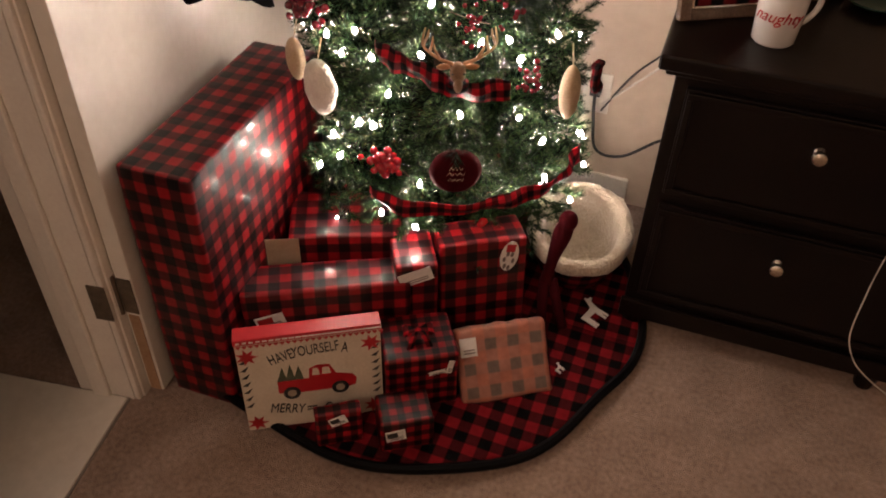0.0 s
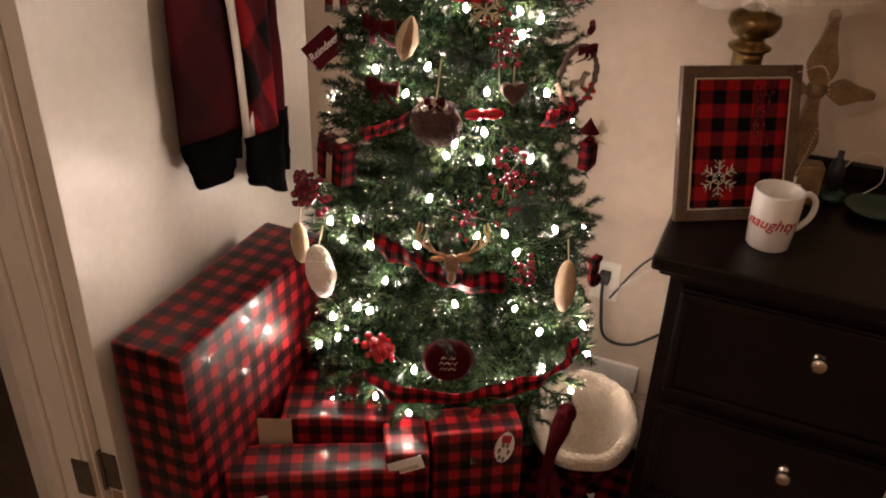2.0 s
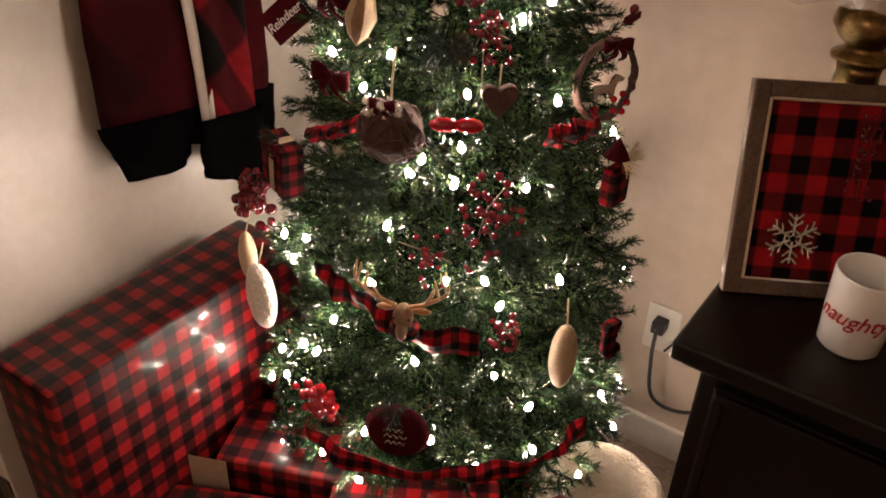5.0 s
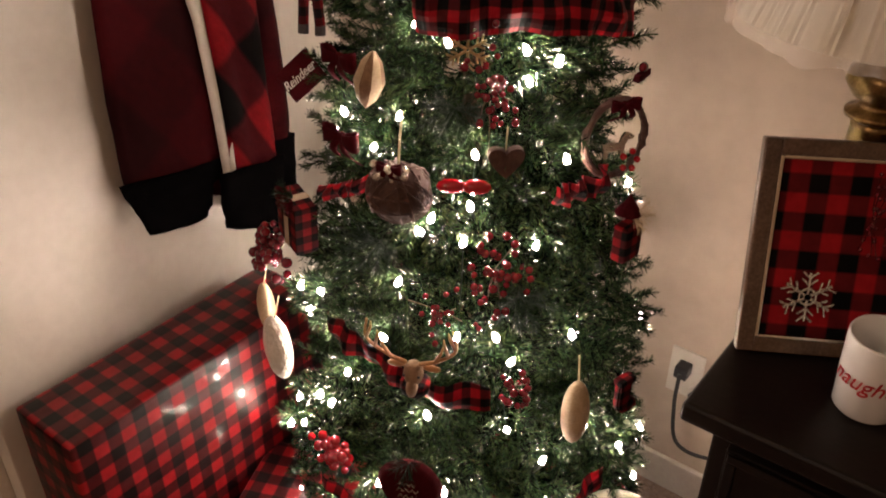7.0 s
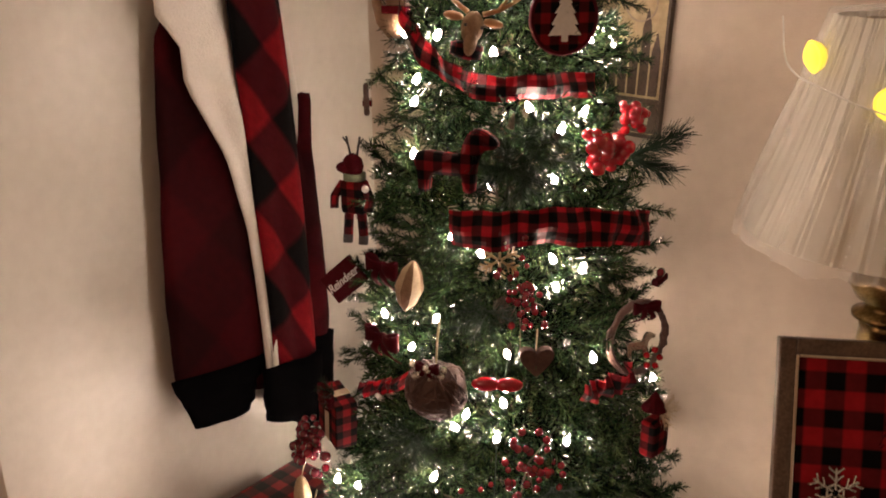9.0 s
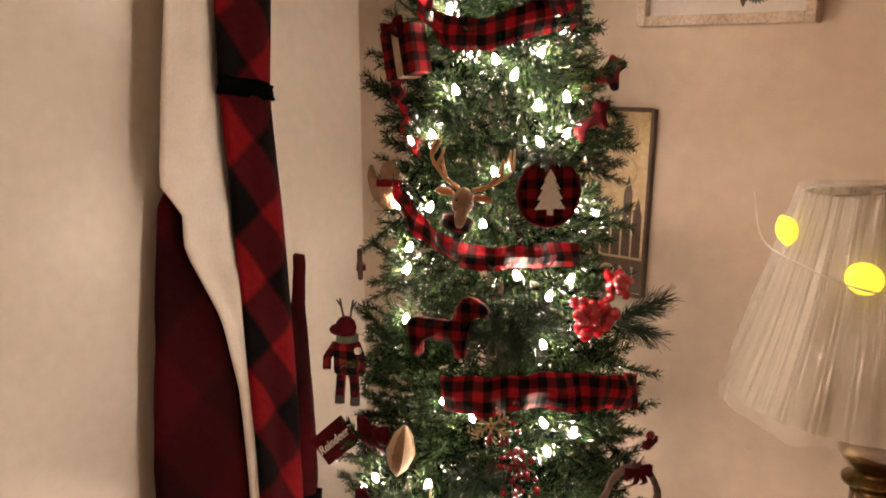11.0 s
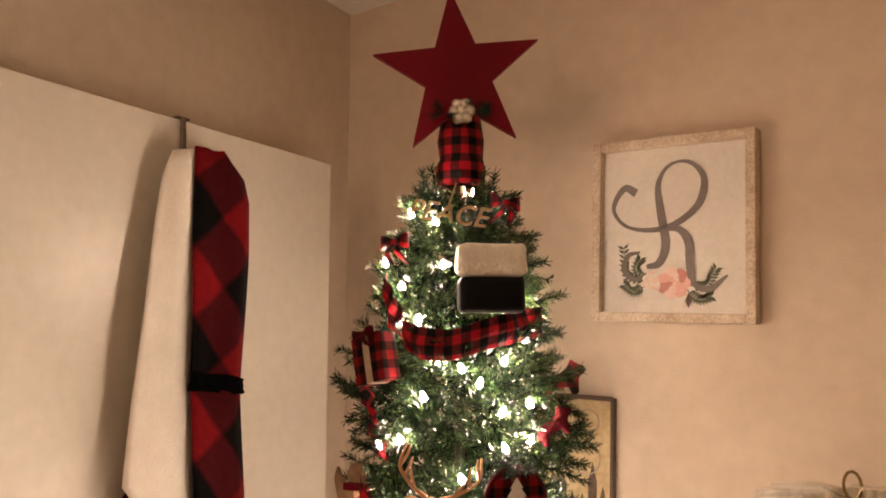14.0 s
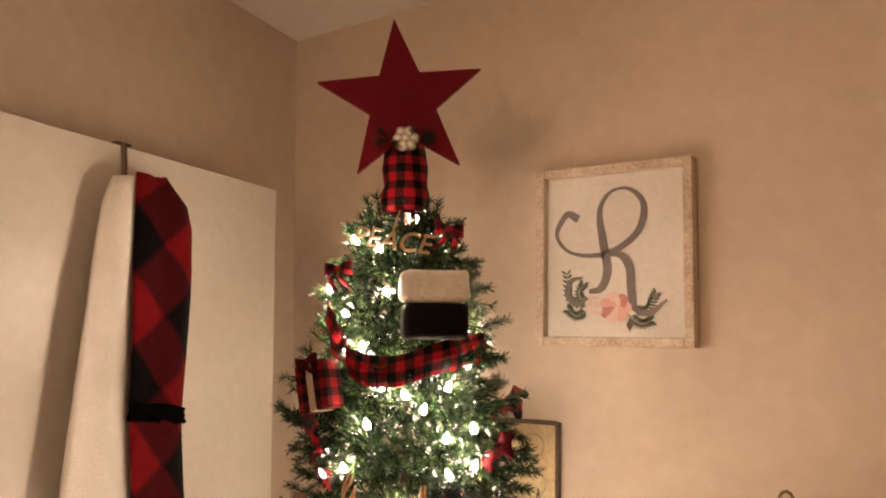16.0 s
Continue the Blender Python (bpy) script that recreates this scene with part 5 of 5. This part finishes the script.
for sg in (-1, 1):
    part("arm", tube([(sg * 0.018, -0.004, 0.026), (sg * 0.032, -0.010, 0.004), (sg * 0.030, -0.016, -0.014)], [0.008, 0.0075, 0.007], 8), PLAID_SOFT, rein, "", True)
part("pompom", ball(0.006, (0.026, -0.014, 0.022), 2), WHITE_PAINT, rein, "", True)

sg_ = ornament("reindeer_sign", "small dark red wooden sign, tipped", "ornament", 223, 1.01, 0.015, -42, 62)
part("board", box(-0.038, -0.006, -0.026, 0.038, 0.0, 0.026, 0.002), BURGUNDY, sg_)
lettering("printed_line", "Reindeer", 0.020, WHITE_PAINT, sg_, pose(0, -0.0068, 0.0), 0.0004, shear=0.25)

wr = ornament("wreath_ornament", "small grapevine wreath ornament with berries", "ornament", 352, 0.985, 0.015, 0, -25)
b = bmesh.new()
rng = random.Random(17)
for k in range(7):
    tube([((0.045 + rng.uniform(-0.004, 0.004)) * math.cos(t * 0.262), rng.uniform(-0.004, 0.004), (0.056 + rng.uniform(-0.004, 0.004)) * math.sin(t * 0.262)) for t in range(25)], 0.0032, 5, b)
part("vine_ring", b, TWIG, wr)
bow(wr, 0.022, pose(0, -0.008, 0.055), BURGUNDY)
for k in range(5):
    part("berry", ball(0.005, (0.02 + 0.012 * math.cos(k * 1.3), -0.012, -0.03 + 0.014 * math.sin(k * 1.3)), 2), BERRY, wr, "", True)
part("deer_figure", outline([(x * 0.022, zz * 0.022) for x, zz in DOG], 0.004), SILVER, wr, at=pose(0.0, 0, -0.012))
bar = ornament("bird_ornament", "small burgundy bird ornament on a perch", "ornament", 4, 1.06, 0.03)
part("perch", box(-0.018, -0.006, -0.006, 0.022, 0.004, 0.004, 0.002), BURGUNDY, bar)
part("bird", ball(0.008, (0, -0.002, 0.011), 2, (1.2, 0.8, 0.9)), BERRY_DARK, bar, "", True)

for ang, z, mt, s in ((315, 0.99, TWIG, 0.025),):
    ht = ornament("heart_ornament", "dark brown heart ornament on a string", "ornament", ang, z, 0.015)
    pts = [(s * 0.95 * math.sin(t) ** 3, s * (0.8 * math.cos(t) - 0.32 * math.cos(2 * t) - 0.12 * math.cos(3 * t))) for t in np.linspace(0, 2 * math.pi, 28, endpoint=False)]
    b = outline(pts, 0.012)
    part("heart", b, mt, ht)
    part("string", tube([(0, -0.004, s * 0.5), (0.002, 0, s * 1.7)], 0.0012, 4), CREAM, ht)
fl = ornament("snowflake_ornament", "gold glitter snowflake ornament", "ornament", 304, 1.125, 0.02)
b = bmesh.new()
for k in range(6):
    a = radians(60 * k)
    d, s = Vector((math.sin(a), 0, math.cos(a))), Vector((math.cos(a), 0, -math.sin(a)))
    tube([d * 0.002, d * 0.026], 0.0018, 5, b)
    for f in (0.012, 0.019):
        for sg in (-1, 1):
            tube([d * f, d * (f + 0.007) + s * sg * 0.008], 0.0013, 5, b)
part("flake", b, GOLD, fl)
lan = ornament("striped_drop", "cream and brown striped teardrop ornament", "ornament", 274, 1.075, 0.018, 12)
for k in range(8):
    b = lathe([(0.0, -0.045), (0.014, -0.028), (0.021, -0.004), (0.014, 0.022), (0.004, 0.036), (0.0, 0.038)], 16)
    bmesh.ops.delete(b, geom=[f for f in b.faces if not (2 * math.pi * k / 8 - 0.01 <= math.atan2(f.calc_center_median().y, f.calc_center_median().x) % (2 * math.pi) <= 2 * math.pi * (k + 1) / 8 + 0.01)], context="FACES")
    part("stripe", b, CREAM if k % 2 else BURLAP, lan, "", True)
gn = ornament("scarecrow_ornament", "small straw-haired ornament in check shirt", "ornament", 354, 0.865, 0.02)
part("shirt", box(-0.022, -0.016, -0.060, 0.022, 0.010, 0.0, 0.008, 3), PLAID_SOFT, gn, "", True)
sprig("straw", gn, pose(0, -0.006, 0.012), 60, 0.036, CREAM, 41)
part("hat", lathe([(0.0, 0.0), (0.02, 0.0), (0.008, 0.016), (0.0, 0.03)], 12), BURGUNDY, gn, at=pose(0, 0, 0.014))
rb = ornament("red_bow", "bright red satin bow", "bow", 304, 0.955, 0.015)
part("loop", ball(0.017, (-0.016, -0.004, 0), 2, (1.2, 0.6, 0.6)), BERRY, rb, "", True)
part("loop", ball(0.017, (0.016, -0.004, 0), 2, (1.2, 0.6, 0.6)), BERRY, rb, "", True)
for ang, z in ((262, 1.09), (266, 0.99)):
    rb = ornament("burgundy_bow", "dark burgundy cloth bow", "bow", ang, z, 0.012, group="burgundy bows")
    bow(rb, 0.034, pose(0, 0, 0), BURGUNDY)

# ---- tree skirt ----
skirt = thing("tree_skirt", "round check fleece tree skirt with black trim", "tree skirt", pose(-0.56, 1.335, 0.0))
N, M = 120, 16
rim_pts = []


def skirt_r(a):
    return 0.526 + 0.007 * math.sin(5 * a + 0.6) + 0.006 * math.sin(9 * a + 2)


def skirt_z(a, f):
    return 0.012 + 0.010 * f * (1 + math.sin(9 * a + 1.3 * math.sin(3 * a))) * 0.6 + 0.05 * (1 - f) ** 2


grid = []
for i in range(M + 1):
    f = i / M
    row = []
    for j in range(N + 1):
        a = 2 * math.pi * j / N
        r = 0.05 + (skirt_r(a) - 0.05) * f
        x, y = r * math.cos(a), r * math.sin(a)
        x = x if x > -0.36 else -0.36 + (x + 0.36) * 0.08
        y = y if y < 0.49 else 0.49 + (y - 0.49) * 0.08
        row.append((x, y, skirt_z(a, f)))
    grid.append(row)
b = sheet(grid, 0.004)
lay = b.loops.layers.uv.verify()
for f in b.faces:
    for lp in f.loops:
        lp[lay].uv = (lp.vert.co.x, lp.vert.co.y)
part("cloth", b, SKIRT, skirt, "", True, uv=False)
pts = [(p[0], p[1], p[2] + 0.001) for p in grid[-1]]
part("trim", tube(pts, 0.011, 8), BLACK_CLOTH, skirt, "black binding round the edge")
DEER = [(-0.95, 0.30), (-0.2, 0.30), (0.35, 0.38), (0.62, 0.85), (0.80, 1.15), (0.85, 0.95), (1.15, 0.88), (1.12, 0.74), (0.86, 0.68), (0.72, 0.25), (0.66, -0.1), (0.70, -0.95), (0.56, -0.95), (0.46, -0.15), (0.36, -0.95), (0.22, -0.95), (0.22, -0.12), (-0.50, -0.10), (-0.56, -0.95), (-0.70, -0.95), (-0.72, -0.2), (-0.82, -0.95), (-0.96, -0.95), (-0.92, -0.1)]
for size, x, y in ((0.034, 0.412, 0.045), (0.011, 0.380, -0.151)):
    part("deer_patch", outline([(px * size, pz * size) for px, pz in DEER], 0.003), WHITE_PAINT, skirt, "white felt deer patch", at=pose(x, y, 0.034, rz=70) @ pose(0, 0, 0, rx=-84))

# ---- parcels ----


def gift(label, x, y, z0, yaw, w, d, h, mat=PAPER, lean=0.0, bevel=0.006, ribbon=None, fold=True):
    g = thing("gift_box", label, "gift", pose(x, y, z0, rz=yaw) @ pose(0, 0, 0, rx=lean), "wrapped gifts under the tree")
    b = box(0, 0, 0, w, d, h, bevel, 2)
    bmesh.ops.subdivide_edges(b, edges=[e for e in b.edges if e.calc_length() > 0.06], cuts=5, use_grid_fill=True)
    for v in b.verts:
        v.co += Vector((1, 1, 1)) * 0.0022 * noise.noise(v.co * 16 + Vector((x, y, 0)) * 30)
    part("wrapping", b, mat, g, "", True)
    if fold:
        part("paper_flap", outline([(w * 0.02, h * 0.02), (w * 0.5, h * 0.55), (w * 0.98, h * 0.02)], 0.0012), mat, g, at=pose(0, d + 0.002, 0))
    return g


def tag(parent, x, z, w, h, tilt, mat=WHITE_PAINT, print_mat=None, y=-0.003, round_=False):
    if round_:
        b = lathe([(0.0, 0.0), (w, 0.0), (w, 0.0012), (0.0, 0.0012)], 24)
        t = part("gift_tag", b, mat, parent, "oval printed gift tag", at=pose(x, y, z, 0, tilt, 0) @ Matrix.Diagonal((1, 1, h / w, 1)) @ pose(0, 0, 0, rx=90))
        for k in range(6):
            part("dot", ball(0.0042, (w * 0.5 * math.cos(k), w * 0.5 * math.sin(k) - 0.3 * w, 0.0014), 1, (1, 1, 0.15)), GREY_INK, t)
        part("cap_print", box(-w * 0.5, w * 0.3, 0.0013, w * 0.5, w * 0.8, 0.0017), RED_PRINT, t)
        return t
    t = part("gift_tag", box(-w / 2, -0.0012, -h / 2, w / 2, 0.0, h / 2), mat, parent, "small gift tag", at=pose(x, y, z, 0, tilt, 0))
    if print_mat:
        part("tag_print", box(-w * 0.42, -0.0022, -h * 0.1, w * 0.1, -0.0013, h * 0.35), print_mat, t)
    for k in range(2):
        part("writing_bar", box(-w * 0.3, -0.0021, -h * (0.18 + 0.16 * k), w * 0.35, -0.0013, -h * (0.12 + 0.16 * k)), GREY_INK, t)
    return t


large = gift("tall flat box wrapped in glossy buffalo check paper", -0.949, 0.860, 0.0, 1.5, 0.147, 0.50, 0.588, PAPER, bevel=0.008)
large["category"] = "gift"
YAW = 32
back = gift("check-wrapped gift with a blank kraft card", -0.765, 1.085, 0.022, 24, 0.235, 0.16, 0.285)
part("kraft_card", box(-0.11, -0.0022, 0.19, -0.008, -0.001, 0.285, 0.0008), KRAFT, back, "blank brown card", at=pose(0.03, -0.002, 0))
long_g = gift("long check-wrapped gift with a shiny top", -0.800, 0.935, 0.022, 28, 0.345, 0.09, 0.238)
tag(long_g, 0.055, 0.165, 0.060, 0.034, -14, WHITE_PAINT, RED_PRINT)
mid = gift("narrow check-wrapped gift with a pale tag", -0.525, 1.09, 0.022, 30, 0.088, 0.12, 0.275)
tag(mid, 0.040, 0.248, 0.070, 0.034, -17, WHITE_PAINT)
right = gift("square check-wrapped gift with an oval tag", -0.444, 1.145, 0.022, 33, 0.190, 0.09, 0.288, lean=-6)
tag(right, 0.150, 0.245, 0.020, 0.037, 10, WHITE_PAINT, round_=True)
cube = gift("cube gift in check paper with a ribbon bow", -0.492, 0.950, 0.022, 31, 0.150, 0.125, 0.150, PAPER_SMALL)
bow(cube, 0.032, pose(0.075, 0.06, 0.165) @ pose(0, 0, 0, rx=-70), RIBBON)
tag(cube, 0.132, 0.118, 0.012, 0.036, 12, WHITE_PAINT)
tag(cube, 0.105, 0.106, 0.035, 0.010, -10, WHITE_PAINT)
small = gift("small check-wrapped gift with a printed tag", -0.462, 0.850, 0.022, 32, 0.108, 0.08, 0.085, PAPER_SMALL)
tag(small, 0.030, 0.052, 0.040, 0.030, -6, WHITE_PAINT, INK)
dark = gift("small dark check gift before the truck box", -0.585, 0.815, 0.022, 32, 0.092, 0.03, 0.098, PAPER_SMALL)
tag(dark, 0.045, 0.080, 0.034, 0.024, -18, WHITE_PAINT, INK)
pale = thing("soft_gift", "flat gift in pale red check tissue paper", "gift", pose(-0.345, 1.018, 0.022, rz=33) @ pose(0, 0, 0, rx=-38), "wrapped gifts under the tree")
b = box(0, 0, 0, 0.200, 0.035, 0.165, 0.012, 3)
bmesh.ops.subdivide_edges(b, edges=[e for e in b.edges if e.calc_length() > 0.03], cuts=7, use_grid_fill=True)
for v in b.verts:
    v.co.y += 0.007 * noise.noise(v.co * 22) + 0.004 * noise.noise(v.co * 55)
    v.co.z += 0.004 * noise.noise(v.co * 40)
part("wrapping", b, PAPER_PALE, pale, "", True)
tag(pale, 0.024, 0.125, 0.036, 0.040, 0, WHITE_PAINT, None, -0.008)

# the truck box
sb = thing("truck_gift_box", "cream gift box printed with a red pickup truck", "gift box", pose(-0.736, 0.806, 0.016, rz=31) @ pose(0, 0, 0, rx=-4), "")
SW, SH = 0.278, 0.248
part("box", box(0, 0, 0, SW, 0.034, SH, 0.003), CREAM_BOARD, sb)
part("lid_edge", box(-0.0015, -0.002, SH - 0.010, SW + 0.0015, 0.0355, SH + 0.004, 0.002), RED_PRINT, sb, "red lid edge with white stitching")
for k in range(22):
    part("stitch", box(0.004 + k * 0.0124, -0.0032, SH - 0.005, 0.011 + k * 0.0128, -0.0021, SH - 0.002), WHITE_PAINT, sb)
for k in range(24):
    x = 0.002 + k * 0.0118
    part("scallop", outline([(x, SH - 0.0125), (x + 0.0108, SH - 0.0125), (x + 0.0054, SH - 0.020)], 0.001), RED_PRINT, sb, at=pose(0, -0.0004, 0))
for words, x, dz, tilt in (("HAVE", 0.083, -0.053, -16), ("YOURSELF", 0.150, -0.042, -3), ("A", 0.207, -0.047, 8)):
    lettering("printed_line", words, 0.032, INK, sb, pose(x, -0.0012, SH + dz, ry=tilt) @ Matrix.Diagonal((0.62, 1, 1.15, 1)), 0.0004)
for words, x, z, tilt in (("MERRY", 0.083, 0.052, 12), ("C", 0.165, 0.041, 2)):
    lettering("printed_line", words, 0.032, INK, sb, pose(x, -0.0012, z, ry=tilt) @ Matrix.Diagonal((0.70, 1, 1.15, 1)), 0.0004)
for k in range(2):
    part("writing_bar", box(0.122, -0.0012, 0.040 + 0.008 * k, 0.142, -0.0004, 0.043 + 0.008 * k), INK, sb)
TX, TZ = 0.070, 0.088
cab = [(0.0, 0.012), (0.0, 0.042), (0.062, 0.042), (0.064, 0.068), (0.080, 0.076), (0.104, 0.074), (0.116, 0.048), (0.148, 0.040), (0.156, 0.028), (0.154, 0.010), (0.140, 0.006), (0.02, 0.006)]
part("truck_print", outline([(TX + x, TZ + z) for x, z in cab], 0.0008), RED_PRINT, sb, "printed red pickup", at=pose(0, -0.0004, 0))
for x0, x1 in ((0.069, 0.084), (0.088, 0.106)):
    part("truck_window", outline([(TX + x0, TZ + 0.050), (TX + x1, TZ + 0.050), (TX + x1 - 0.003, TZ + 0.068), (TX + x0 + 0.002, TZ + 0.068)], 0.0006), CREAM_BOARD, sb, at=pose(0, -0.0014, 0))
for x in (0.026, 0.122):
    part("fender", outline([(TX + x + 0.024 * math.cos(t), TZ + 0.010 + 0.022 * math.sin(t)) for t in np.linspace(0, math.pi, 12)], 0.0004), RED_PRINT, sb, at=pose(0, -0.0010, 0))
    wh = part("truck_wheel", lathe([(0.0, 0.0), (0.017, 0.0), (0.017, 0.0008), (0.0, 0.0008)], 20), INK, sb, at=pose(TX + x, -0.0014, TZ + 0.008, rx=90))
    part("hub", lathe([(0.0, 0.0009), (0.009, 0.0009), (0.009, 0.0013), (0.0, 0.0013)], 16), KRAFT, wh)
for k, x in enumerate((0.010, 0.026, 0.042)):
    part("pine_print", outline([(TX + x - 0.010, TZ + 0.043), (TX + x + 0.010, TZ + 0.043), (TX + x + 0.002, TZ + 0.080 + 0.006 * (k % 2))], 0.0006), GREEN_PRINT, sb, at=pose(0, -0.0006, 0))
rng = random.Random(8)
for cx, cz in ((0.020, SH - 0.042), (SW - 0.020, SH - 0.042), (0.020, 0.022), (SW - 0.020, 0.030)):
    b = bmesh.new()
    for k in range(7):
        a = 2 * math.pi * k / 7
        join(b, outline([(0, 0), (0.007, 0.005), (0.022, 0), (0.007, -0.005)], 0.0006), pose(cx, 0, cz, 0, -math.degrees(a), 0))
    part("poinsettia_print", b, RED_PRINT, sb, at=pose(0, -0.0008, 0))
for cx in (0.012, SW - 0.012):
    for k in range(7):
        z = 0.070 + k * 0.020
        part("leaf_print", outline([(cx - 0.009, z), (cx, z + 0.006), (cx + 0.009, z + 0.012), (cx + 0.001, z - 0.002)], 0.0005), INK, sb, at=pose(0, -0.0003, 0))

# ---- sherpa-lined basket and plush ----
bas = thing("lined_basket", "check fabric basket with cream sherpa lining, tipped forward", "basket", pose(-0.232, 1.560, 0.022, rz=35) @ pose(0, 0, 0, rx=20, ry=-10) @ Matrix.Diagonal((0.92, 0.92, 1, 1)))
prof = [(0.0, 0.0), (0.085, 0.0), (0.10, 0.02), (0.118, 0.10), (0.125, 0.165), (0.118, 0.182)]
b = lathe(prof, 36, capped=False)
for v in b.verts:
    v.co.x *= 1.0 + 0.03 * noise.noise(v.co * 12)
part("shell", b, SKIRT, bas, "red and black check cloth outside", True)
b = lathe([(0.126, 0.150), (0.138, 0.170), (0.130, 0.198), (0.108, 0.200), (0.096, 0.170), (0.090, 0.08), (0.07, 0.03), (0.0, 0.02)], 44, capped=False)
for v in b.verts:
    v.co += v.co.normalized() * 0.008 * noise.noise(v.co * 45) + Vector((0, 0, 0.014 * noise.noise(Vector((v.co.x, v.co.y, 0)) * 14)))
part("sherpa_lining", b, FLEECE, bas, "cream sherpa lining rolled over the rim", True)
plush = thing("plush_toy", "long dark burgundy plush hanging before the basket", "plush toy", pose(-0.262, 1.348, 0.024, rz=33))
b = tube(curve_points([(0.0, 0.0, 0.10), (0.004, -0.01, 0.18), (0.012, -0.02, 0.25), (0.020, -0.02, 0.285)], 18), [0.017 - 0.004 * math.sin(i * 0.3) for i in range(len(curve_points([(0, 0, 0)] * 4, 18)))], 12)
part("body", b, BURGUNDY, plush, "", True)
part("head", ball(0.022, (0.022, -0.022, 0.295), 3, (0.95, 0.9, 1.1)), BURGUNDY, plush, "", True)
part("leg", tube([(-0.006, -0.004, 0.11), (-0.014, -0.03, 0.05), (-0.02, -0.055, 0.006)], [0.013, 0.011, 0.012], 10), BURGUNDY, plush, "", True)
part("leg", tube([(0.012, -0.004, 0.11), (0.022, -0.034, 0.05), (0.03, -0.06, 0.006)], [0.013, 0.011, 0.012], 10), BURGUNDY, plush, "", True)
